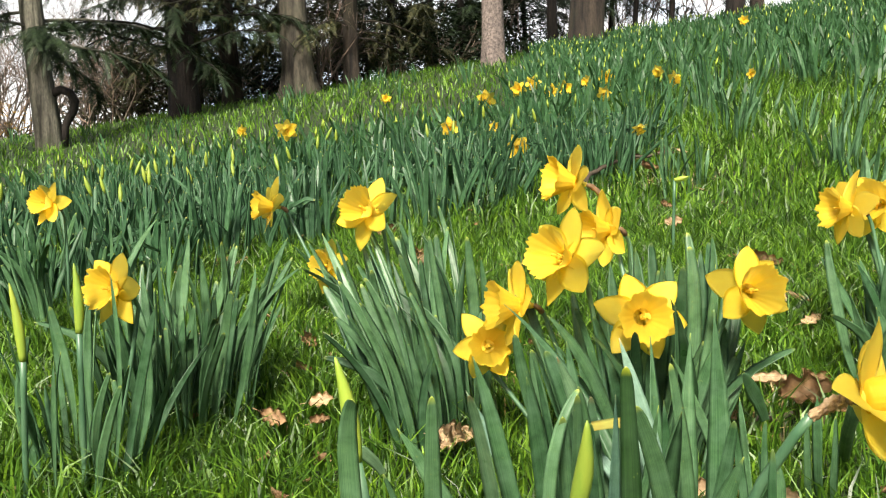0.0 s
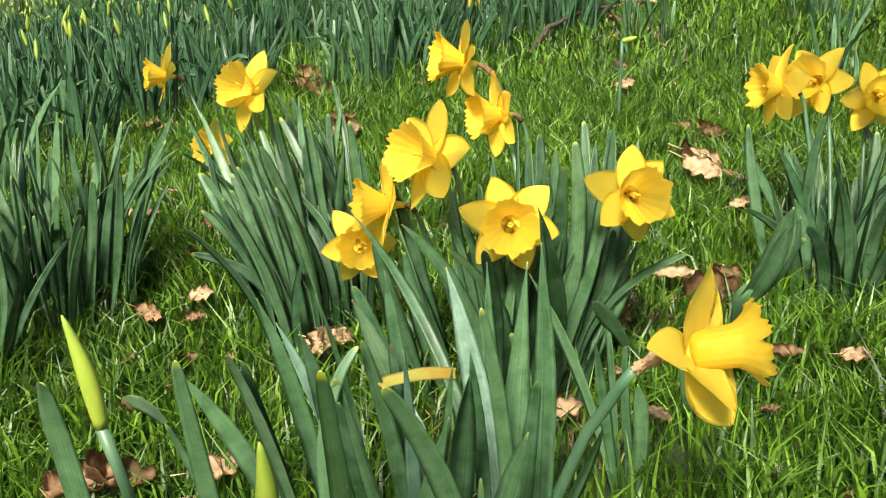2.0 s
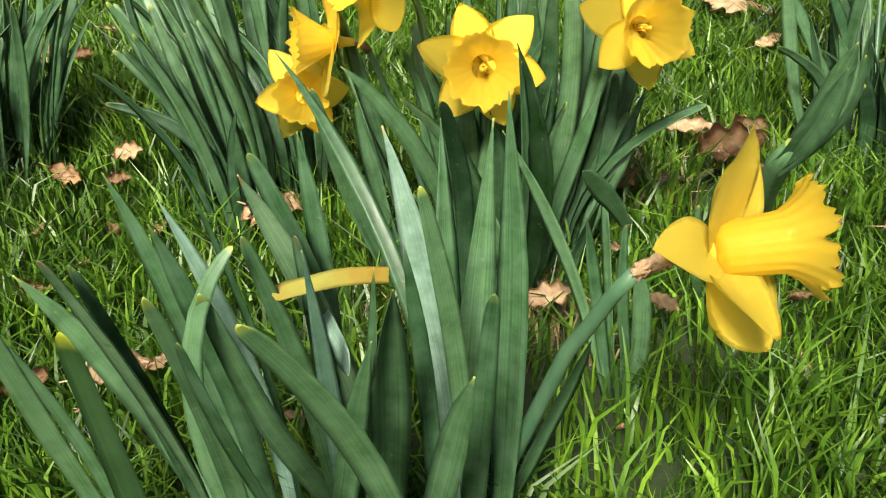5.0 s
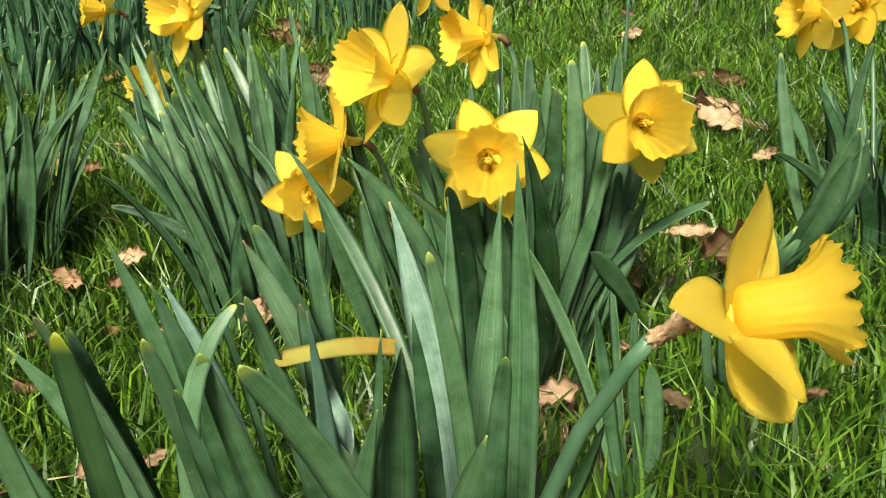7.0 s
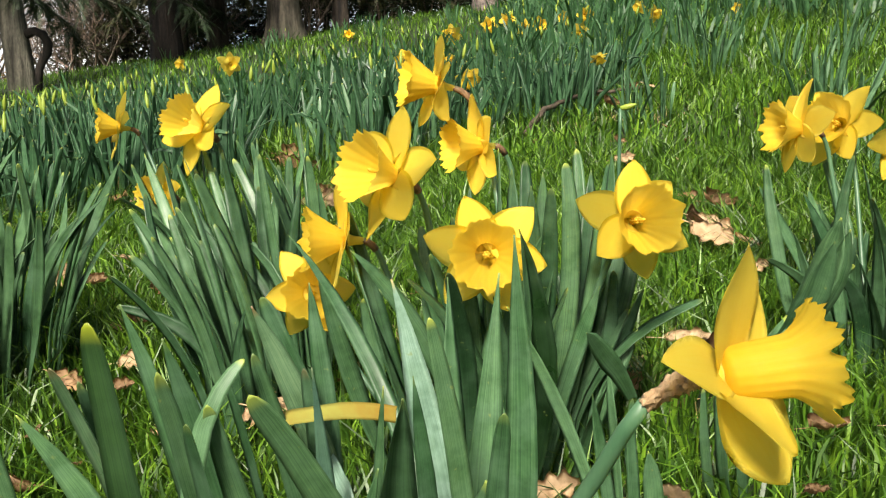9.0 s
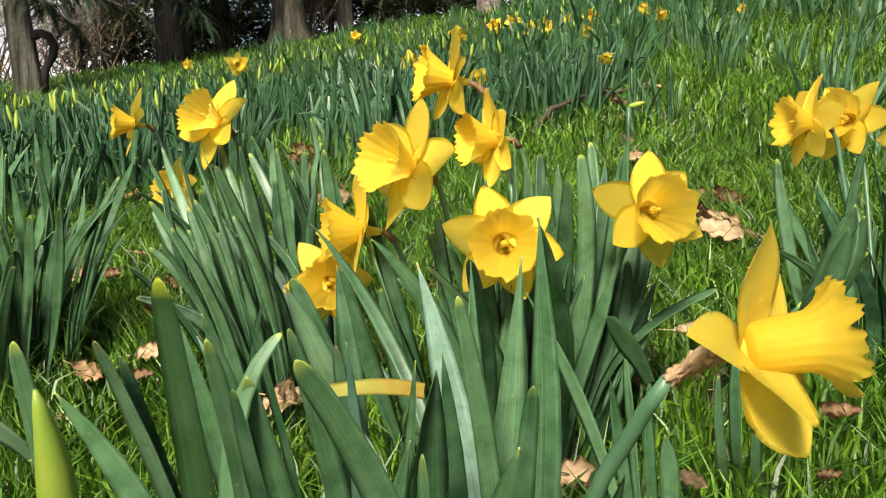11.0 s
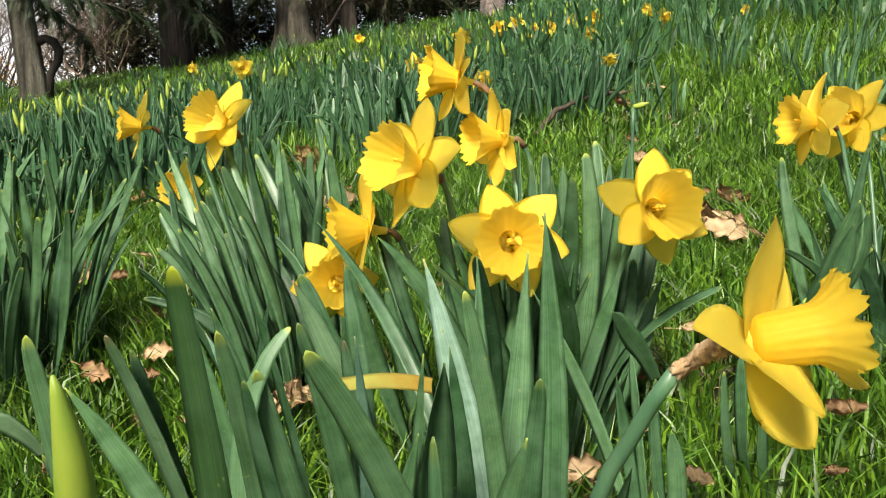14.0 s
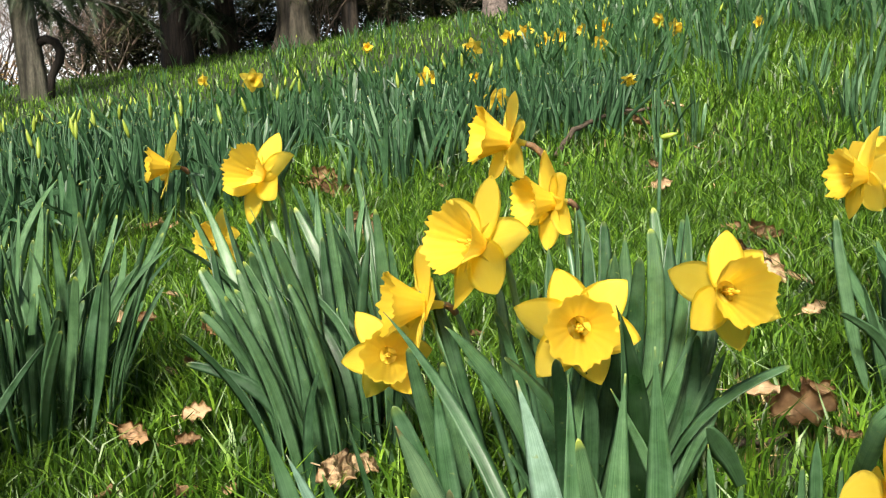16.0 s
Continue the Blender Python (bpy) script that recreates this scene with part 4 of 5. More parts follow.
odd = plant(1.74, 3.88, "small tuft of daffodil leaves in the thin grass")
tuft(odd, 16, 0.08, 0.16, 0.25, (0.06, -0.02), 0.3, 209, (0.010, 0.016))
odd = plant(0.07, 2.93, "small tuft of daffodil leaves in the thin grass")
tuft(odd, 9, 0.05, 0.16, 0.25, (0.06, 0.02), 0.3, 210, (0.010, 0.016))
odd = plant(0.20, 3.01, "small tuft of daffodil leaves in the thin grass")
tuft(odd, 8, 0.05, 0.16, 0.25, (0.07, -0.02), 0.3, 211, (0.010, 0.016))
odd = plant(-0.06, 3.14, "small tuft of daffodil leaves in the thin grass")
tuft(odd, 12, 0.06, 0.16, 0.25, (-0.08, 0.03), 0.3, 212, (0.010, 0.016))
odd = plant(-0.16, 2.77, "small tuft of daffodil leaves in the thin grass")
tuft(odd, 8, 0.05, 0.16, 0.25, (0.06, -0.01), 0.3, 213, (0.010, 0.016))
odd = plant(0.45, 3.33, "small tuft of daffodil leaves in the thin grass")
tuft(odd, 9, 0.05, 0.16, 0.25, (-0.08, -0.03), 0.3, 214, (0.010, 0.016))
odd = plant(1.12, 2.32, "small tuft of daffodil leaves in the thin grass")
tuft(odd, 12, 0.06, 0.16, 0.25, (0.03, -0.02), 0.3, 215, (0.010, 0.016))
odd = plant(-0.99, 2.13, "small tuft of daffodil leaves in the thin grass")
tuft(odd, 22, 0.07, 0.16, 0.25, (0.09, 0.01), 0.3, 216, (0.010, 0.016))
odd = plant(-1.55, 3.14, "small tuft of daffodil leaves in the thin grass")
tuft(odd, 20, 0.08, 0.16, 0.25, (-0.06, 0.02), 0.3, 217, (0.010, 0.016))
odd = plant(-1.05, 2.98, "small tuft of daffodil leaves in the thin grass")
tuft(odd, 20, 0.08, 0.16, 0.25, (-0.03, 0.04), 0.3, 218, (0.010, 0.016))

# ---- the drift of daffodils further up the bank ----
def drift(x, y):
    """How thickly the daffodils stand there, from 0 to 1."""
    edge = 2.42 + 0.68 * max(x + 0.6, 0) if x > -0.6 else 2.42 - 2.2 * (-0.6 - x)
    edge = max(edge, 1.75)
    if y < edge:
        return 0.0
    d = 1.0
    swath = 1.15 + 0.22 * (y - 4.0)
    if swath - 0.35 < x < swath + 0.75:
        d = 0.28
    elif x >= swath + 0.75:
        d = 0.52
    end = 5.0 + 0.5 * noise.noise((x * 0.9, 3.0, 1.0))
    if y > end and x < 0.30 + max(0, y - 5.0) * 0.11:
        return 0.012
    thick = 0.5 + 0.5 * noise.noise((x * 1.9, y * 1.9, 7.0)) * 1.6
    return d * min(1.0, max(0.35, thick * 1.75))


def clump_prototype(seed, count, tall, buds):
    rnd = random.Random(seed)
    ob = tagged(new("daffodil_clump"), "clump of blue-green daffodil leaves on the grassy bank", "daffodil", "daffodil clumps on the bank")
    for _ in range(count):
        a, r = rnd.uniform(0, 6.283), 0.075 * math.sqrt(rnd.random())
        foot = Vector((r * math.cos(a), r * math.sin(a), -0.02))
        t = tall * rnd.uniform(0.72, 1.08)
        out = Vector((foot.x * 4.2 + rnd.gauss(0, 0.13), foot.y * 4.2 + rnd.gauss(0, 0.13), 1)) * t
        tip = foot + out
        mid = foot.lerp(tip, 0.5) - Vector((out.x * 0.1, out.y * 0.1, -0.01))
        if rnd.random() < 0.14:
            tip = tip + Vector((out.x * 0.5, out.y * 0.4, -t * rnd.uniform(0.2, 0.45)))
            mid.z += 0.03
        part("leaf", leaf_mesh(foot, mid, tip, rnd.uniform(0.012, 0.021), rnd.uniform(-80, 80), rnd.uniform(-60, 60), rnd.choice((0, 0.3)), 7, M_NEARFIELD), None, ob)
    for k in range(buds):
        a = rnd.uniform(0, 6.283)
        foot = Vector((0.03 * math.cos(a), 0.03 * math.sin(a), -0.01))
        low = foot + Vector((rnd.gauss(0, 0.02), rnd.gauss(0, 0.02), tall * rnd.uniform(0.80, 1.02)))
        way = Vector((rnd.gauss(0, 0.012), rnd.gauss(0, 0.008), 0.055))
        part("stem", tube_mesh("stem", [foot, foot.lerp(low, 0.5), low, low + way * 0.12], [0.003, 0.003, 0.0028, 0.003], M_STEM, 6), None, ob)
        part("bud", tube_mesh("bud", [low + way * s for s in (0, 0.25, 0.5, 0.75, 1)], [0.003, 0.0055, 0.0064, 0.0046, 0.0006], M_BUD, 7), None, ob, "closed yellow-green flower bud")
    return ob


def field_spots():
    rnd = random.Random(77)
    spots = []
    for row in range(400):
        y = 1.75 + row * 0.15
        if y > 16.5:
            break
        wide = 0.62 * y + 0.9
        step = 0.17
        n = int(2 * wide / step)
        for i in range(n):
            x = -wide + i * step + rnd.uniform(-0.07, 0.07)
            yy = y + rnd.uniform(-0.07, 0.07)
            if rnd.random() < drift(x, yy) * 0.95:
                spots.append((x, yy))
    return spots


def build_field():
    rnd = random.Random(5)
    protos = [clump_prototype(100 + k, 18, 0.225 + 0.015 * (k % 4), (0, 1, 0, 1, 0, 1, 0, 0)[k]) for k in range(8)]
    near, far = [], []
    for x, y in field_spots():
        (near if y < 3.95 and abs(x) < 0.58 * y + 0.25 else far).append((x, y))
    for k, (x, y) in enumerate(near):
        m = Matrix.Translation((x, y, float(height(x, y)))) @ Matrix.Rotation(rnd.uniform(0, 6.28), 4, "Z") @ Matrix.Rotation(rnd.uniform(-0.1, 0.1), 4, "X")
        p = protos[rnd.randrange(8)]
        if k < 8:
            protos[k].matrix_basis = m
        else:
            copy_thing(p, m)
    verts, faces, uvs = [], [], []
    bverts, bfaces = [], []
    for x, y in far:
        z = float(height(x, y))
        n = 12 if y < 7 else (9 if y < 11 else 7)
        grow = 1.0 if y < 7 else 1.25
        for _ in range(n):
            fx, fy = x + rnd.gauss(0, 0.05), y + rnd.gauss(0, 0.05)
            t = rnd.uniform(0.17, 0.30)
            ox, oy = (fx - x) * 3.2 + rnd.gauss(0, 0.13), (fy - y) * 3.2 + rnd.gauss(0, 0.13)
            w = rnd.uniform(0.0055, 0.0092) * grow
            a = rnd.uniform(0, 3.14)
            cx, cy = math.cos(a) * w, math.sin(a) * w
            fold = rnd.random() < 0.14
            o = len(verts)
            for s, k in ((0, 0.7), (0.4, 1.0), (0.75, 1.0), (0.93, 0.7)):
                zz = z - 0.02 + t * s - (0.3 * t * max(0, s - 0.5) if fold else 0)
                b = 1 if not fold else 1 + s
                px, py = fx + ox * t * s * s * b, fy + oy * t * s * s * b
                verts += [(px - cx * k, py - cy * k, zz), (px + cx * k, py + cy * k, zz)]
                uvs += [(0, s), (1, s)]
            s = 1.0
            verts.append((fx + ox * t * (2 if fold else 1), fy + oy * t * (2 if fold else 1), z - 0.02 + t - (0.2 * t if fold else 0)))
            uvs.append((0.5, 0.992))
            for i in (0, 2, 4):
                faces.append((o + i, o + i + 1, o + i + 3, o + i + 2))
            faces.append((o + 6, o + 7, o + 8))
        if rnd.random() < 0.42:
            bx, by, bz = x + rnd.gauss(0, 0.04), y + rnd.gauss(0, 0.04), z + rnd.uniform(0.17, 0.25)
            nod = rnd.random() < 0.05
            way = (rnd.choice((-1, 1)) * 0.045, -0.01, rnd.uniform(-0.02, 0.03)) if nod else (rnd.gauss(0, 0.01), 0, 0.06)
            o = len(bverts)
            r = 0.0062 * grow
            bverts.append((bx, by, bz))
            for i in range(4):
                c, sn = math.cos(i * 1.571) * r, math.sin(i * 1.571) * r
                if nod:
                    bverts.append((bx + way[0] * 0.5, by + c, bz + 0.005 + sn))
                else:
                    bverts.append((bx + c + way[0] * 0.5, by + sn, bz + 0.03))
            bverts.append((bx + way[0], by + way[1], bz + way[2]))
            for i in range(4):
                j = (i + 1) % 4
                bfaces += [(o, o + 1 + j, o + 1 + i), (o + 5, o + 1 + i, o + 1 + j)]
    field = new("daffodil_field", mesh_of("daffodil_field", verts, faces, M_FIELD, uvs))
    tagged(field, "broad drift of blue-green daffodil leaves covering the far bank", "daffodils", kind="stuff")
    part("buds", mesh_of("buds", bverts, bfaces, M_BUD, None, True), None, field, "scattered yellow-green daffodil buds")


build_field()


def lone_daffodil(x, y, z, facing, size, seed):
    """A single open flower standing out of the drift."""
    ob = new("daffodil")
    ob.location = (x, y, float(height(x, y)))
    tagged(ob, "single open yellow daffodil among the leaves on the bank", "daffodil", "open daffodils up the bank")
    d = Vector(facing).normalized()
    b = Vector(ob.location)
    back = flower_at(ob, b, (x, y, z), d, size, seed * 13, seed)
    stem_to(ob, Vector((-d.x * 0.03, 0.02, -0.01)), back, -d, 0.0031, False)
lone_daffodil(0.193, 4.760, 0.805, (-0.2, -1, 0.1), 1.10, 31)
lone_daffodil(0.389, 5.150, 0.882, (-0.4, -0.9, 0.1), 1.04, 32)
lone_daffodil(0.507, 5.600, 0.952, (0.1, -1, 0.1), 1.04, 33)
lone_daffodil(0.583, 5.200, 0.866, (-0.5, -0.8, 0), 1.04, 34)
lone_daffodil(0.666, 5.300, 0.894, (0.3, -0.9, 0), 1.04, 35)
lone_daffodil(0.816, 5.400, 0.938, (-0.8, -0.4, 0), 0.94, 36)
lone_daffodil(0.956, 5.600, 0.975, (0, -1, 0.1), 1.16, 37)
lone_daffodil(0.861, 5.100, 0.845, (0.2, -0.9, -0.1), 0.99, 38)
lone_daffodil(-0.734, 4.080, 0.644, (0.3, -0.9, 0), 1.10, 39)
lone_daffodil(0.007, 3.900, 0.640, (-0.3, -0.9, -0.1), 0.94, 40)
lone_daffodil(0.256, 3.300, 0.550, (0.2, -0.9, -0.05), 0.99, 41)
lone_daffodil(0.645, 3.050, 0.607, (0.3, -0.3, -0.8), 0.61, 42)
lone_daffodil(-0.379, 5.300, 0.853, (0, -1, 0), 0.66, 43)
lone_daffodil(1.206, 4.900, 0.908, (0.3, -0.9, -0.15), 0.88, 44)
lone_daffodil(2.553, 8.000, 1.643, (0, -1, 0), 1.04, 45)
lone_daffodil(1.188, 5.200, 0.974, (-0.6, -0.7, -0.1), 0.83, 46)
lone_daffodil(1.549, 4.700, 0.914, (0.6, -0.8, -0.1), 0.66, 47)
lone_daffodil(-0.915, 4.000, 0.643, (-0.6, -0.7, -0.2), 0.61, 48)
lone_daffodil(0.193, 3.800, 0.639, (0.2, -0.8, -0.2), 0.55, 49)
lone_daffodil(2.399, 6.400, 1.258, (-0.3, -0.8, -0.3), 0.77, 50)

# ---- grass ----
def grass_patch(name, label, count, area, tall, wide, seed, mat, keep=None):
    """Curved blades over a stretch of the bank, in one object."""
    rng = np.random.default_rng(seed)
    x0, x1, y0, y1 = area
    x, y = rng.uniform(x0, x1, count), rng.uniform(y0, y1, count)
    clump = np.sin(x * 23 + np.sin(y * 17) * 2) * np.sin(y * 19 + np.sin(x * 13) * 2)
    if keep is not None:
        sel = keep(x, y)
        x, y, clump = x[sel], y[sel], clump[sel]
    n = len(x)
    t = rng.uniform(tall[0], tall[1], n) * (1 + 0.35 * clump)
    w = rng.uniform(wide[0], wide[1], n)
    a = rng.uniform(0, 2 * np.pi, n)
    lean = rng.uniform(0.1, 0.95, n) * t
    b = rng.uniform(0, 2 * np.pi, n)
    dx, dy = np.cos(b) * lean, np.sin(b) * lean
    cx, cy = np.cos(a) * w, np.sin(a) * w
    z = height(x, y) - 0.006
    co = np.empty((n, 5, 3))
    co[:, 0] = np.stack([x - cx, y - cy, z], 1)
    co[:, 1] = np.stack([x + cx, y + cy, z], 1)
    co[:, 2] = np.stack([x - cx * 0.8 + dx * 0.3, y - cy * 0.8 + dy * 0.3, z + t * 0.58], 1)
    co[:, 3] = np.stack([x + cx * 0.8 + dx * 0.3, y + cy * 0.8 + dy * 0.3, z + t * 0.58], 1)
    co[:, 4] = np.stack([x + dx, y + dy, z + t * rng.uniform(0.7, 1.0, n)], 1)
    o = np.arange(n)[:, None] * 5
    me = bpy.data.meshes.new(name)
    me.vertices.add(n * 5)
    me.vertices.foreach_set("co", co.ravel())
    loops = np.concatenate([o + [0, 1, 3, 2], o + [2, 3, 4]], 1).ravel()
    me.loops.add(n * 7)
    me.loops.foreach_set("vertex_index", loops.astype(np.int32))
    me.polygons.add(n * 2)
    start = (np.arange(n)[:, None] * 7 + [0, 4]).ravel()
    me.polygons.foreach_set("loop_start", start.astype(np.int32))
    me.update(calc_edges=True)
    me.materials.append(mat)
    return tagged(new(name, me), label, "grass", kind="stuff")


def wedge(x, y):
    return np.abs(x) < 0.62 * y + 0.55


def shade_lawn(x, y):
    """Below the trees, past the end of the drift: grass thinned to imitate shade."""
    # Dark soil showing between sparse blades stands in for the trees' shade.
    bare = (y > 5.2) & (x < 0.26 + np.maximum(0, y - 5.0) * 0.11)
    return wedge(x, y) & (~bare | (np.sin(x * 911.7 + y * 577.3) > 0.5))


def turf(x, y):
    """Grass is thin where the leaf clumps shade it out."""
    thin = np.zeros_like(x)
    for cx, cy, r in ((0.26, 1.10, 0.13), (0.36, 0.98, 0.10), (0.20, 0.80, 0.09), (0.28, 0.93, 0.14), (0.34, 1.03, 0.12), (0.47, 1.03, 0.07), (-0.01, 1.33, 0.11), (0.75, 1.40, 0.11), (-0.405, 1.42, 0.12), (0.52, 1.30, 0.08)):
        thin = np.maximum(thin, np.exp(-((x - cx) ** 2 + (y - cy) ** 2) / (r * r)))
    return wedge(x, y) & (np.sin(x * 911.7 + y * 577.3) * 0.5 + 0.5 > thin * 0.85)


grass_patch("grass", "short lush green lawn grass between the daffodil clumps", 185000, (-1.5, 1.9, 0.35, 2.6), (0.030, 0.098), (0.0011, 0.0026), 3, M_GRASS, turf)
grass_patch("grass", "green grass on the bank among the daffodils", 75000, (-3.4, 4.0, 2.6, 5.6), (0.045, 0.11), (0.0020, 0.0042), 4, M_GRASS, wedge)
grass_patch("grass", "green grass of the upper bank below the trees", 90000, (-12, 12, 5.6, 18), (0.06, 0.13), (0.004, 0.009), 6, M_GRASS, shade_lawn)
grass_patch("grass", "green grass of the surrounding bank", 70000, (-11, 12, -5, 9), (0.05, 0.11), (0.012, 0.026), 7, M_GRASS, lambda x, y: ~wedge(x, y) | (y < 0.35))
grass_patch("dry_grass", "straw-coloured dead grass blades in the turf", 2600, (-1.8, 2.6, 0.9, 4.2), (0.015, 0.045), (0.0008, 0.0016), 8, M_THATCH, wedge)

# ---- the wood along the top of the bank ----
def trunk_part(thing, tall, r0, r1, flare, mat, seed, lean=(0, 0), sides=20, name="trunk"):
    """A tapered trunk with ridges and spreading root buttresses."""
    bm = bmesh.new()
    rows = []
    levels = [0, 0.03, 0.08, 0.16, 0.3, 0.5, 0.8, 1.3, 2.0, 3.0, 4.2, 5.6, tall * 0.7, tall]
    for i, z in enumerate(levels):
        k = z / tall
        r = r0 + (r1 - r0) * k ** 0.8
        row = []
        for j in range(sides):
            a = 2 * math.pi * j / sides
            root = max(0, math.sin(5 * a + seed)) ** 1.5
            rr = r * (1 + flare * (0.35 + 1.1 * root) * math.exp(-z / 0.32)) + 0.05 * r * noise.noise((math.cos(a) * 2.2, math.sin(a) * 2.2, z * 0.9 + seed)) * 2
            row.append(bm.verts.new((rr * math.cos(a) + lean[0] * z + 0.06 * math.sin(z * 0.8 + seed), rr * math.sin(a) + lean[1] * z, z - 0.15)))
        rows.append(row)
    for r, s in zip(rows, rows[1:]):
        for j in range(sides):
            bm.faces.new((r[j], r[(j + 1) % sides], s[(j + 1) % sides], s[j]))
    bm.faces.new(rows[-1])
    return part(name, bm, mat, thing)


def limb_points(rnd, start, way, long, droop, steps=7):
    pts, p, d = [start.copy()], start.copy(), way.normalized()
    for _ in range(steps):
        d = (d + Vector((rnd.gauss(0, 0.12), rnd.gauss(0, 0.12), rnd.gauss(0, 0.08) - droop))).normalized()
        p = p + d * (long / steps)
        pts.append(p.copy())
    return pts


def spray(verts, faces, rnd, p, d, size, count):
    """Needle sprays: many small narrow leaves round a twig."""
    for _ in range(count):
        q = p + Vector((rnd.gauss(0, 0.7), rnd.gauss(0, 0.7), rnd.gauss(-0.15, 0.28))) * size
        a = rnd.uniform(0, 6.283)
        u = Vector((math.cos(a), math.sin(a), rnd.uniform(-0.55, 0.15))) * size * rnd.uniform(0.35, 0.8)
        w = Vector((-math.sin(a), math.cos(a), rnd.gauss(0, 0.5))) * size * rnd.uniform(0.04, 0.11)
        o = len(verts)
        verts += [q - w * 0.4, q + u * 0.45 - w, q + u, q + u * 0.5 + w]
        faces.append((o, o + 1, o + 2, o + 3))


def frond(verts, faces, rnd, p, d, long, leaves=26):
    """A drooping flat spray: narrow leaflets in two rows along a twig that bends downwards."""
    side = Vector((-d.y, d.x, rnd.gauss(0, 0.25)))
    q, step = p.copy(), long / (leaves / 2)
    way = d.copy()
    for k in range(leaves // 2):
        way.z -= 0.07
        q = q + way.normalized() * step
        size = long * 0.30 * (1 - 0.75 * k / (leaves / 2)) * rnd.uniform(0.7, 1.25)
        for sgn in (-1, 1):
            u = (side * sgn + way * 0.75 + Vector((0, 0, rnd.gauss(-0.25, 0.2)))).normalized() * size
            w = way * (0.085 * size + 0.003)
            o = len(verts)
            verts.extend((q - w, q + u * 0.6 - w * 0.6, q + u, q + w))
            faces.append((o, o + 1, o + 2, o + 3))


def conifer(name, label, x, y, tall, r0, bark, needles, seed, first=2.0, reach=2.6, limbs=26, lean=(0, 0), flare=0.5, density=1.0, droop=0.07, sizes=0.40):
    rnd = random.Random(seed)
    ob = tagged(new(name), label, "tree", "trees above the bank")
    ob.location = (x, y, float(height(x, y)))
    trunk_part(ob, tall, r0, r0 * 0.35, flare, bark, seed, lean, 28)
    verts, faces = [], []
    for k in range(limbs):
        z = first + (tall - first) * (k / limbs) ** 1.9
        a = rnd.uniform(0, 6.283)
        r = reach * (1 - 0.75 * (z - first) / (tall - first + 0.1)) * rnd.uniform(0.65, 1.15)
        start = Vector((lean[0] * z + 0.06 * math.sin(z * 0.8 + seed), lean[1] * z, z - 0.15))
        pts = limb_points(rnd, start, Vector((math.cos(a), math.sin(a), rnd.uniform(-0.05, 0.25))), r, droop)
        thick = min(r0, 0.2) * 0.15 * (1 - 0.6 * z / tall)
        part("limb", tube_mesh("limb", pts, [thick * (1 - 0.85 * i / 7) for i in range(8)], bark, 6), None, ob)
        low = z < 5.5
        for i in range(2, 8):
            for _ in range(int((6 if low else 5) * density + rnd.random())):
                d = (pts[i] - pts[i - 1]).normalized() * 0.6 + Vector((rnd.gauss(0, 0.7), rnd.gauss(0, 0.7), rnd.gauss(-0.15, 0.2)))
                frond(verts, faces, rnd, pts[i - 1].lerp(pts[i], rnd.random()), d.normalized(), sizes * rnd.uniform(0.6, 1.3) * (1 if low else 1.7), 28 if low else 14)
    if density > 0:
        part("crown", mesh_of("crown", [tuple(v) for v in verts], faces, needles), None, ob, "drooping evergreen foliage")
    return ob


def branchlets(rnd, p, d, long, depth, verts, faces, thick):
    """Bare twigs: a tapered three-sided spike that forks."""
    e = p + d * long
    side = d.orthogonal().normalized()
    up = d.cross(side)
    o = len(verts)
    for k in range(3):
        a = k * 2.094
        verts.append(p + (side * math.cos(a) + up * math.sin(a)) * thick)
    for k in range(3):
        a = k * 2.094
        verts.append(e + (side * math.cos(a) + up * math.sin(a)) * thick * 0.55)
    for k in range(3):
        j = (k + 1) % 3
        faces.append((o + k, o + j, o + 3 + j, o + 3 + k))
    if depth:
        for _ in range(3 if depth > 1 else 4):
            q = p + d * long * rnd.uniform(0.45, 1.0)
            nd = (d + Vector((rnd.gauss(0, 0.5), rnd.gauss(0, 0.5), rnd.gauss(0.05, 0.35)))).normalized()
            branchlets(rnd, q, nd, long * rnd.uniform(0.5, 0.75), depth - 1, verts, faces, thick * 0.55)


def bare_shrub(x, y, tall, seed, mat, count=9, label="bare twiggy deciduous shrub at the edge of the wood"):
    rnd = random.Random(seed)
    verts, faces = [], []
    for _ in range(count):
        d = Vector((rnd.gauss(0, 0.45), rnd.gauss(0, 0.45), 1)).normalized()
        branchlets(rnd, Vector((rnd.gauss(0, 0.2), rnd.gauss(0, 0.2), -0.1)), d, tall * 0.42, 4, verts, faces, 0.022)
    ob = new("bare_shrub", mesh_of("bare_shrub", [tuple(v) for v in verts], faces, mat))
    ob.location = (x, y, float(height(x, y)))
    return tagged(ob, label, "shrub", "shrubs behind the trees")


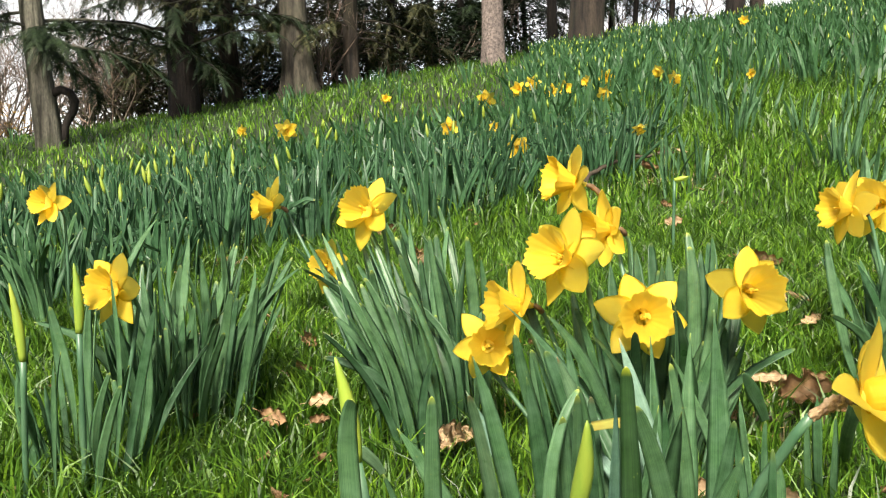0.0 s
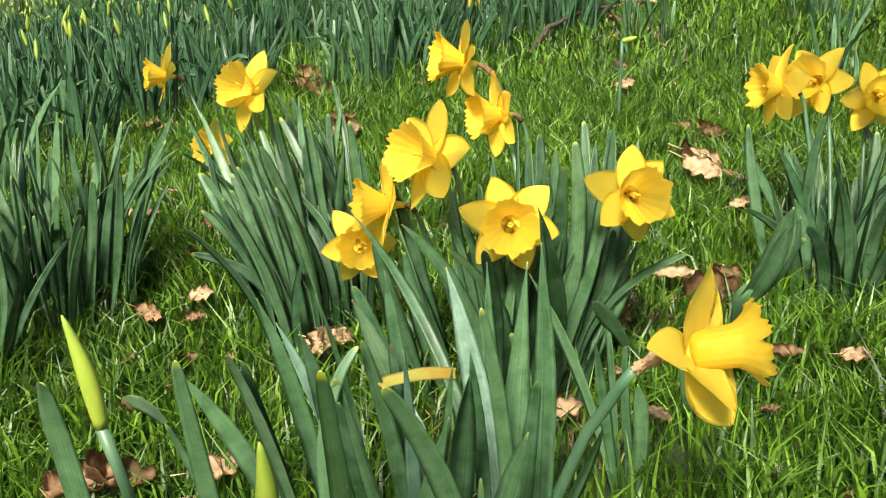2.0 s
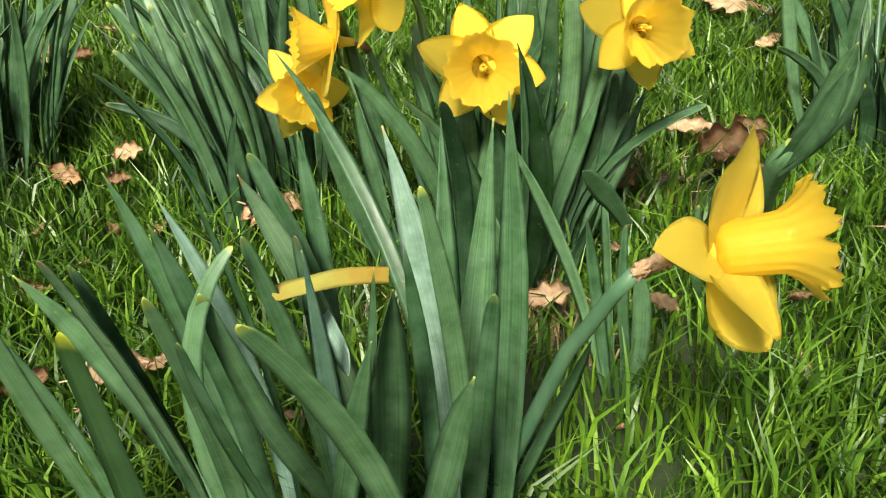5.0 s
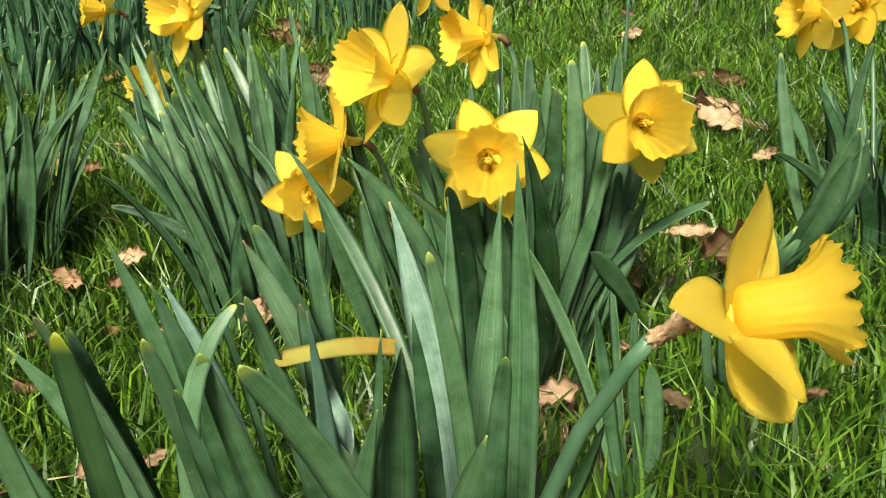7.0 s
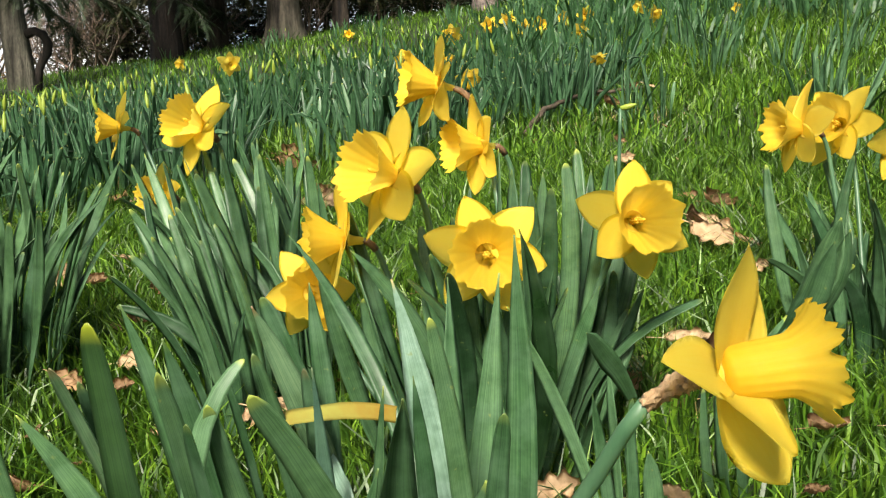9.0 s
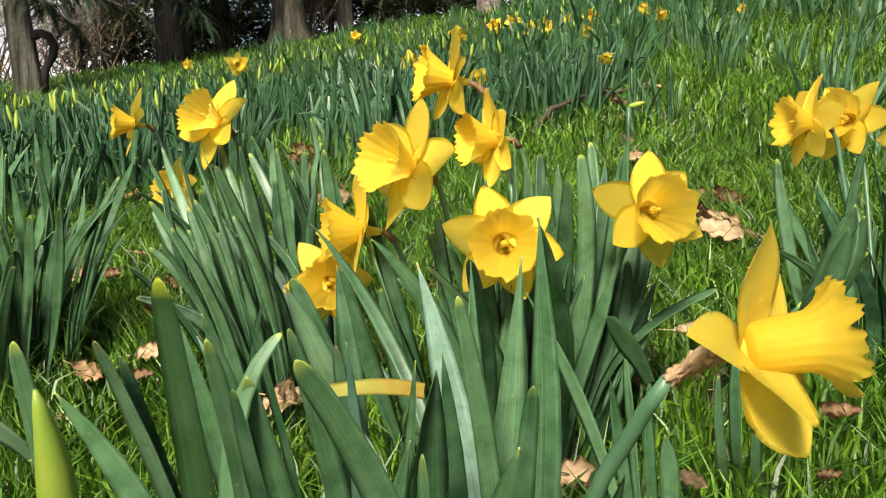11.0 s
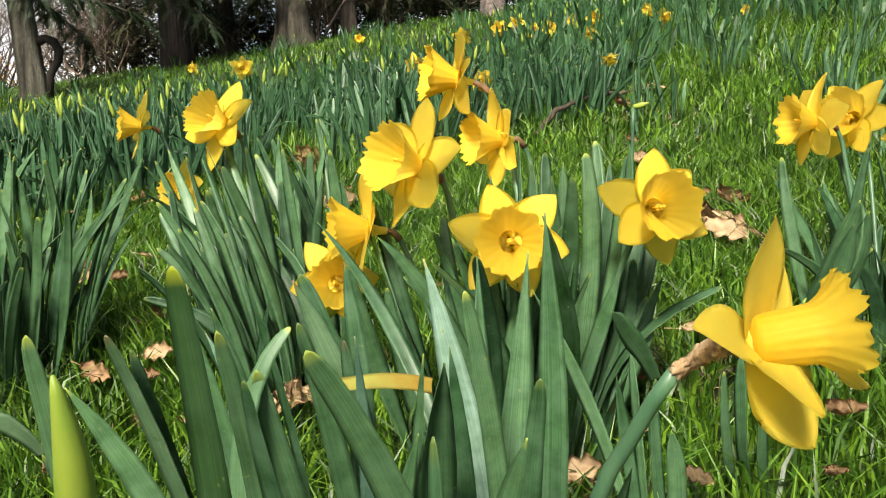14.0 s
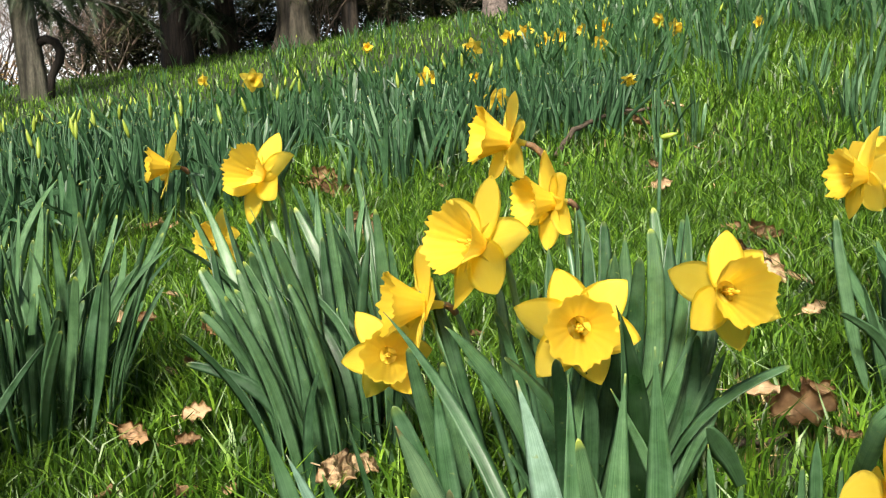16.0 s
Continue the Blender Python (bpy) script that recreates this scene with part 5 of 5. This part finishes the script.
def leafy_shrub(name, label, x, y, wide, tall, seed, mat, count=420, size=0.22):
    rnd = random.Random(seed)
    ob = tagged(new(name), label, "shrub", "shrubs behind the trees")
    ob.location = (x, y, float(height(x, y)))
    verts, faces, tv, tf = [], [], [], []
    for _ in range(9):
        d = Vector((rnd.gauss(0, 0.5), rnd.gauss(0, 0.4), 1)).normalized()
        branchlets(rnd, Vector((rnd.gauss(0, 0.15), rnd.gauss(0, 0.15), -0.1)), d, tall * 0.5, 2, tv, tf, 0.03)
    for _ in range(count):
        a, r = rnd.uniform(0, 6.283), math.sqrt(rnd.random())
        z = rnd.uniform(0.05, 1) ** 0.9
        q = Vector((wide * r * math.cos(a) * (1 - 0.45 * z), wide * r * math.sin(a) * (1 - 0.45 * z), tall * z))
        spray(verts, faces, rnd, q, Vector((0, 0, 1)), size, 5)
    part("woody_frame", mesh_of("woody_frame", [tuple(v) for v in tv], tf, M_TWIG), None, ob)
    part("foliage", mesh_of("foliage", [tuple(v) for v in verts], faces, mat), None, ob)
    return ob

leaning_tree = conifer("cedar_tree", "tall grey-barked evergreen tree on the upper bank", -5.22, 11.50, 10.0, 0.172, M_BARKGREY, M_NEEDLE, 3, 1.5, 2.2, 30, (-0.045, 0), 0.14, 1.3)
part("hooked_branch", tube_mesh("hooked_branch", [Vector(v) * 0.74 for v in ((0.10, 0, 0.98), (0.26, -0.05, 1.03), (0.41, -0.06, 0.97), (0.48, -0.05, 0.82), (0.44, -0.03, 0.66), (0.34, 0, 0.54), (0.27, 0, 0.40), (0.25, 0, 0.05))], [0.062, 0.055, 0.055, 0.058, 0.055, 0.052, 0.048, 0.040], M_BARKDARK, 10), None, leaning_tree, "dark hook-shaped branch beside the trunk")
conifer("yew_tree", "dark-barked evergreen tree on the upper bank", -4.46, 15.00, 14.0, 0.25, M_BARKDARK, M_NEEDLE, 5, 1.2, 3.0, 44, (-0.07, 0), 0.22, 1.1)
conifer("pine_tree", "slender brown evergreen trunk behind the dark tree", -5.10, 17.50, 13.0, 0.13, M_BARK, M_NEEDLEOLIVE, 7, 2.2, 2.4, 26, (-0.02, 0), 0.2)
conifer("pine_tree", "brown-barked evergreen tree with olive foliage", -4.27, 17.00, 13.0, 0.19, M_BARK, M_NEEDLEOLIVE, 8, 1.5, 2.6, 34, (-0.02, 0), 0.25)
conifer("cedar_tree", "massive furrowed cedar trunk with spreading roots", -2.67, 15.50, 15.0, 0.27, M_BARKFURROW, M_NEEDLEOLIVE, 9, 1.9, 3.2, 40, (-0.03, 0), 0.75)
conifer("cedar_tree", "brown evergreen trunk with twiggy low branches", -1.89, 17.00, 13.0, 0.15, M_BARK, M_NEEDLEOLIVE, 10, 1.0, 2.7, 36, (0.0, 0), 0.3)
conifer("spruce_tree", "evergreen tree with scaly pinkish-grey bark", 0.73, 15.00, 14.0, 0.19, M_BARKPLATE, M_NEEDLE, 11, 2.9, 2.6, 28, (-0.045, 0), 0.3)
conifer("oak_tree", "thick brown trunk standing at the top of the bank", 2.07, 14.00, 14.0, 0.28, M_BARK, M_NEEDLE, 12, 3.0, 2.8, 26, (-0.01, 0), 0.12)
conifer("oak_tree", "dark brown trunk rising behind the crest", 4.57, 15.00, 12.0, 0.16, M_BARKDARK, M_NEEDLE, 14, 3.5, 2.0, 16, (0.0, 0), 0.1)
conifer("oak_tree", "brown trunk rising behind the crest", 5.45, 16.50, 12.0, 0.13, M_BARK, M_NEEDLE, 15, 3.5, 2.0, 14, (0.0, 0), 0.1)
conifer("oak_tree", "slim dark trunk among the evergreens", 1.98, 18.00, 12.0, 0.11, M_BARKDARK, M_NEEDLE, 16, 2.4, 2.0, 18, (0.01, 0), 0.1)

conifer("cedar_tree", "dark evergreen tree with drooping branches down to the ground", -1.37, 19.00, 11.0, 0.085, M_BARKDARK, M_NEEDLEOLIVE, 50, 0.7, 2.3, 27, (0, 0), 0.2, 0.8, 0.05, 0.5)
conifer("fir_tree", "dark evergreen tree with drooping branches down to the ground", -0.63, 22.00, 12.0, 0.085, M_BARKDARK, M_NEEDLE, 51, 0.7, 2.3, 25, (0, 0), 0.2, 0.75, 0.05, 0.5)
conifer("cedar_tree", "dark evergreen tree with drooping branches down to the ground", 0.13, 20.00, 13.0, 0.085, M_BARKDARK, M_NEEDLE, 52, 0.7, 2.3, 25, (0, 0), 0.2, 0.75, 0.05, 0.5)
conifer("fir_tree", "dark evergreen tree with drooping branches down to the ground", 1.80, 23.00, 11.0, 0.06, M_BARKDARK, M_NEEDLEOLIVE, 53, 1.3, 2.3, 28, (0, 0), 0.2, 0.85, 0.05, 0.5)
conifer("cedar_tree", "dark evergreen tree with drooping branches down to the ground", 2.37, 21.00, 12.0, 0.06, M_BARKDARK, M_NEEDLE, 54, 1.3, 2.3, 27, (0, 0), 0.2, 0.8, 0.05, 0.5)
conifer("fir_tree", "dark evergreen tree with drooping branches down to the ground", 3.85, 22.00, 13.0, 0.06, M_BARKDARK, M_NEEDLE, 55, 1.3, 2.3, 27, (0, 0), 0.2, 0.8, 0.05, 0.5)
conifer("cedar_tree", "dark evergreen tree with drooping branches down to the ground", 3.99, 20.00, 11.0, 0.06, M_BARKDARK, M_NEEDLEOLIVE, 56, 1.3, 2.3, 27, (0, 0), 0.2, 0.8, 0.05, 0.5)
conifer("fir_tree", "dark evergreen tree with drooping branches down to the ground", 4.50, 19.00, 12.0, 0.06, M_BARKDARK, M_NEEDLE, 57, 1.3, 2.3, 20, (0, 0), 0.2, 0.6, 0.05, 0.5)
conifer("cedar_tree", "dark evergreen tree with drooping branches down to the ground", -3.13, 23.00, 13.0, 0.085, M_BARKDARK, M_NEEDLE, 58, 0.7, 2.3, 28, (0, 0), 0.2, 0.85, 0.05, 0.5)
conifer("fir_tree", "dark evergreen tree with drooping branches down to the ground", 8.39, 22.00, 11.0, 0.06, M_BARKDARK, M_NEEDLEOLIVE, 59, 1.3, 2.3, 13, (0, 0), 0.2, 0.4, 0.05, 0.5)
bare_shrub(-11.04, 22.00, 4.5, 80, M_TWIG, 9)
bare_shrub(-11.91, 25.00, 5.5, 81, M_TWIG, 9)
bare_shrub(-8.62, 20.00, 4.0, 82, M_TWIG, 9)
bare_shrub(-9.32, 23.00, 5.0, 83, M_TWIG, 9)
bare_shrub(-11.36, 21.00, 5.0, 84, M_TWIG, 9)
bare_shrub(-6.59, 18.00, 2.6, 85, M_TWIG, 12)
bare_shrub(-6.29, 18.50, 2.4, 86, M_TWIG, 12)
bare_shrub(-6.85, 17.50, 2.2, 87, M_TWIG, 12)
bare_shrub(-7.09, 17.00, 1.6, 88, M_TWIG, 12)
bare_shrub(-2.62, 17.00, 2.2, 89, M_TWIG, 12)
bare_shrub(4.73, 22.00, 3.0, 90, M_TWIG, 12)
bare_shrub(6.50, 24.00, 3.4, 91, M_TWIG, 9)
bare_shrub(4.19, 24.00, 3.0, 92, M_TWIG, 12)
bare_shrub(-9.20, 18.00, 3.0, 93, M_TWIG, 12)
leafy_shrub("ochre_shrub", "low shrub with ochre-yellow leaves at the wood edge", -8.83, 17.50, 0.5, 0.75, 5, M_AUTUMN, 90, 0.13)
leafy_shrub("evergreen_shrub", "dark evergreen undergrowth below the trees", -6.46, 17.50, 0.9, 1.5, 20, M_NEEDLEOLIVE)
leafy_shrub("evergreen_shrub", "dark evergreen undergrowth below the trees", -8.23, 20.00, 1.2, 1.1, 21, M_NEEDLEOLIVE)
leafy_shrub("evergreen_shrub", "dark evergreen undergrowth below the trees", -6.35, 18.50, 0.8, 1.5, 22, M_NEEDLEOLIVE)
leafy_shrub("evergreen_shrub", "dark evergreen undergrowth below the trees", -5.06, 19.00, 1.0, 1.6, 23, M_NEEDLEOLIVE)
leafy_shrub("evergreen_shrub", "dark evergreen undergrowth below the trees", -1.22, 18.50, 1.3, 1.2, 24, M_NEEDLE)
leafy_shrub("evergreen_shrub", "dark evergreen undergrowth below the trees", -0.30, 19.00, 1.3, 1.1, 25, M_NEEDLE)
leafy_shrub("evergreen_shrub", "dark evergreen undergrowth below the trees", -2.28, 19.50, 1.0, 1.6, 26, M_NEEDLEOLIVE)
leafy_shrub("evergreen_shrub", "dark evergreen undergrowth below the trees", -4.11, 20.00, 1.0, 0.8, 27, M_NEEDLE)

for x, y, wide, tall, seed, mat in ((-5.1, 20.5, 1.0, 1.5, 120, M_NEEDLEOLIVE), (-3.9, 21.0, 1.0, 1.7, 121, M_NEEDLEOLIVE), (-2.5, 21.0, 1.4, 2.6, 122, M_NEEDLE), (-1.5, 21.5, 1.4, 3.0, 123, M_NEEDLE), (-0.3, 22.0, 1.4, 3.0, 124, M_NEEDLE), (0.3, 20.5, 0.8, 1.4, 125, M_NEEDLE), (1.5, 22.0, 1.0, 2.0, 126, M_NEEDLE), (-6.2, 20.5, 0.9, 1.6, 127, M_NEEDLEOLIVE)):
    leafy_shrub("evergreen_shrub", "tall dark evergreen bush filling the gaps between the trunks", x, y, wide, tall, seed, mat, 760, 0.26)

# ---- leaf litter and dead wood in the grass ----
def oak_leaf_mesh(seed, long=0.06, curl=0.5):
    """A dry lobed leaf, curled and creased, with a stalk."""
    rnd = random.Random(seed)
    bm = bmesh.new()
    n, m = 14, 6
    rows = []
    ph = rnd.uniform(0, 6)
    for i in range(n + 1):
        s = i / n
        half = long * 0.30 * math.sin(math.pi * (0.06 + 0.92 * s)) ** 0.7 * (1 + 0.32 * math.sin(s * 20 + ph))
        row = []
        for j in range(m + 1):
            u = 2 * j / m - 1
            x = long * (s - 0.5)
            y = u * half
            z = curl * long * (0.35 * u * u * (0.6 + 0.4 * math.sin(ph + 3 * s)) + 0.5 * (s - 0.5) ** 2) + 0.0022 * math.sin(ph + 14 * s + 5 * u)
            row.append(bm.verts.new((x, y, z)))
        rows.append(row)
    for a, b in zip(rows, rows[1:]):
        for j in range(m):
            bm.faces.new((a[j], b[j], b[j + 1], a[j + 1]))
    bmesh.ops.solidify(bm, geom=bm.faces[:], thickness=0.0007)
    bmesh.ops.create_cone(bm, cap_ends=True, segments=5, radius1=0.0009, radius2=0.0006, depth=long * 0.4, matrix=Matrix.Translation((-long * 0.68, 0, 0.004)) @ Matrix.Rotation(math.pi / 2, 4, "Y"))
    me = bpy.data.meshes.new("fallen_leaf")
    bm.to_mesh(me)
    bm.free()
    me.shade_smooth()
    return me


OAK = []
for k in range(8):
    me = oak_leaf_mesh(k, 0.055 + 0.006 * (k % 4), (0.3, 0.9, 0.5, 1.2)[k % 4])
    me.materials.append(M_OAKPALE if k % 2 == 0 else M_OAK)
    OAK.append(me)


def fallen(x, y, kind, size=1.0, up=0.022, turn=None, tilt=None):
    rnd = random.Random(int(x * 1000) * 31 + int(y * 1000))
    ob = new("fallen_leaf", OAK[kind])
    turn = rnd.uniform(0, 360) if turn is None else turn
    tilt = rnd.uniform(-30, 30) if tilt is None else tilt
    ob.matrix_basis = pose(x, y, float(height(x, y)) + up, tilt, rnd.uniform(-20, 20), turn) @ Matrix.Diagonal((size, size, size, 1))
    return tagged(ob, "pale tan dry fallen leaf in the grass" if kind % 2 == 0 else "brown curled dry oak leaf lying in the grass", "leaf", "fallen leaves")


def scatter_litter(count, seed):
    rnd = random.Random(seed)
    for _ in range(count):
        y = rnd.uniform(0.9, 3.2)
        x = rnd.uniform(-0.55 * y - 0.1, 0.6 * y + 0.1)
        fallen(x, y, rnd.randrange(8), rnd.uniform(0.16, 0.5), rnd.uniform(0.010, 0.034))


def stick(points, thick, label):
    pts = []
    for (x, y, up) in points:
        pts.append(Vector((x, y, float(height(x, y)) + up)))
    fine = []
    for a, b in zip(pts, pts[1:]):
        for s in (0, 0.33, 0.66):
            fine.append(a.lerp(b, s) + Vector((0, 0, 0.004 * math.sin(9 * s + a.x * 40))))
    fine.append(pts[-1])
    n = len(fine)
    ob = new("dead_branch", tube_mesh("dead_branch", fine, [thick * (1 - 0.5 * i / n) for i in range(n)], M_STICK, 8, 0.25))
    return tagged(ob, label, "stick", "dead sticks in the grass")


def dry_patch(x, y, reach, count, seed):
    """Matted straw and crumbled leaves in a thin spot of the turf."""
    keep = lambda u, v: (u - x) ** 2 + (v - y) ** 2 < (reach * (0.75 + 0.25 * np.sin(u * 40 + v * 30))) ** 2
    ob = grass_patch("dry_grass", "matted straw-coloured dead grass and leaf crumbs", count, (x - reach, x + reach, y - reach, y + reach), (0.012, 0.055), (0.0008, 0.0022), 300 + seed, M_THATCH, keep)
    return ob
fallen(-0.446, 1.766, 0, 0.83, 0.055, 40, 50)
fallen(-0.367, 1.728, 1, 0.68, 0.046, -19, 20)
fallen(-0.242, 1.668, 3, 0.51, 0.046, -39, 30)
fallen(-0.174, 1.356, 2, 0.58, 0.055, -4, 50)
fallen(-0.167, 1.299, 1, 0.47, 0.046, 7, 30)
fallen(-0.072, 2.192, 6, 1.30, 0.055, 24, 40)
fallen(-0.052, 2.243, 3, 0.66, 0.046, -5, 20)
fallen(-0.235, 2.734, 5, 1.51, 0.046, -4, 40)
fallen(0.668, 1.879, 0, 1.51, 0.055, -35, 30)
fallen(0.655, 1.905, 3, 0.86, 0.046, 5, 20)
fallen(0.739, 2.051, 7, 0.85, 0.046, -35, 30)
fallen(0.704, 1.780, 4, 0.90, 0.055, -9, 10)
fallen(0.672, 1.639, 6, 0.60, 0.055, 16, 20)
fallen(0.568, 1.363, 3, 0.82, 0.046, 36, 20)
fallen(0.498, 1.362, 2, 0.81, 0.055, -15, 10)
fallen(0.620, 2.458, 0, 0.98, 0.055, 15, 40)
fallen(-0.592, 2.411, 5, 0.91, 0.046, -4, 20)
fallen(-0.350, 1.827, 2, 0.56, 0.055, 35, 10)
fallen(-0.230, 1.523, 3, 0.37, 0.046, 4, 10)
fallen(0.306, 1.034, 2, 0.61, 0.055, 1, 40)
fallen(0.655, 1.128, 4, 0.71, 0.055, -45, 30)
fallen(-0.173, 0.933, 1, 1.22, 0.046, 21, 10)
fallen(-0.050, 0.944, 2, 0.78, 0.055, 34, 20)
fallen(0.404, 1.257, 1, 0.74, 0.046, 15, 30)
fallen(0.404, 1.020, 0, 0.51, 0.055, -29, 30)
fallen(-0.239, 1.323, 5, 0.68, 0.046, -10, 60)
fallen(0.568, 1.268, 5, 0.51, 0.046, -45, 10)
fallen(-0.422, 1.725, 0, 0.81, 0.055, 20, 60)
fallen(-0.692, 2.260, 4, 0.60, 0.055, 41, 10)
fallen(-0.196, 2.676, 5, 1.34, 0.046, 10, 40)
fallen(0.656, 1.823, 0, 1.54, 0.055, -40, 30)
fallen(0.690, 2.120, 5, 0.60, 0.046, 31, 30)
fallen(0.584, 1.148, 1, 0.62, 0.046, -19, 10)
fallen(-0.487, 1.946, 6, 0.50, 0.055, -45, 10)
fallen(0.167, 1.608, 1, 0.42, 0.046, 40, 20)
fallen(0.546, 1.328, 3, 1.01, 0.046, -20, 50)
fallen(0.526, 1.033, 1, 0.37, 0.046, 5, 0)
fallen(0.376, 1.111, 0, 0.38, 0.055, 0, 20)
fallen(-0.065, 0.902, 4, 0.30, 0.055, -35, 0)
fallen(-0.020, 0.957, 6, 0.35, 0.055, 40, 10)
fallen(-0.144, 0.940, 3, 0.90, 0.046, 15, 10)
fallen(0.022, 1.190, 0, 1.25, 0.062, -50, 50)
fallen(0.040, 1.225, 0, 0.90, 0.050, -35, 30)
fallen(-0.244, 2.860, 1, 1.44, 0.042, -15, 40)
fallen(-0.081, 2.331, 3, 0.85, 0.042, -15, 20)
fallen(-0.643, 2.571, 3, 0.59, 0.042, -25, 10)
fallen(-0.547, 2.410, 6, 0.51, 0.042, 35, 10)
fallen(0.637, 2.603, 3, 0.51, 0.062, -45, 10)
fallen(0.073, 3.069, 3, 0.42, 0.062, -45, 0)
fallen(-0.439, 2.701, 0, 0.34, 0.042, -45, 0)
fallen(-0.673, 2.601, 5, 0.68, 0.042, 5, 20)
fallen(-0.811, 2.479, 3, 0.68, 0.042, -35, 20)
fallen(0.722, 3.231, 1, 1.10, 0.052, 15, 20)
fallen(0.638, 3.502, 3, 0.94, 0.062, -25, 20)
fallen(0.696, 3.407, 5, 0.85, 0.062, 35, 40)
fallen(0.821, 3.444, 1, 0.94, 0.062, -5, 30)
fallen(0.872, 3.391, 0, 0.77, 0.072, -5, 20)
fallen(0.567, 3.395, 7, 0.77, 0.052, -35, 20)
dry_patch(0.41, 1.33, 0.1, 900, 0)
dry_patch(0.57, 1.40, 0.09, 500, 1)
dry_patch(0.75, 2.06, 0.16, 700, 2)
dry_patch(0.16, 1.05, 0.06, 300, 3)
dry_patch(0.33, 1.06, 0.08, 400, 4)
dry_patch(0.72, 3.23, 0.25, 900, 5)
dry_patch(-0.41, 1.82, 0.2, 600, 6)
dry_patch(0.75, 1.83, 0.2, 700, 7)
dry_patch(0.39, 1.44, 0.1, 700, 8)
dry_patch(0.32, 1.62, 0.12, 500, 9)
dry_patch(0.09, 1.47, 0.08, 300, 10)
scatter_litter(170, 9)
stick([(0.42, 2.96, 0.04), (0.49, 3.12, 0.075), (0.57, 3.24, 0.08), (0.68, 3.36, 0.075), (0.86, 3.44, 0.06)], 0.0100, "brown dead branch lying on the grassy bank")
stick([(0.52, 1.32, 0.02), (0.44, 1.28, 0.03), (0.40, 1.20, 0.02)], 0.004, "thin brown dead twig in the grass")
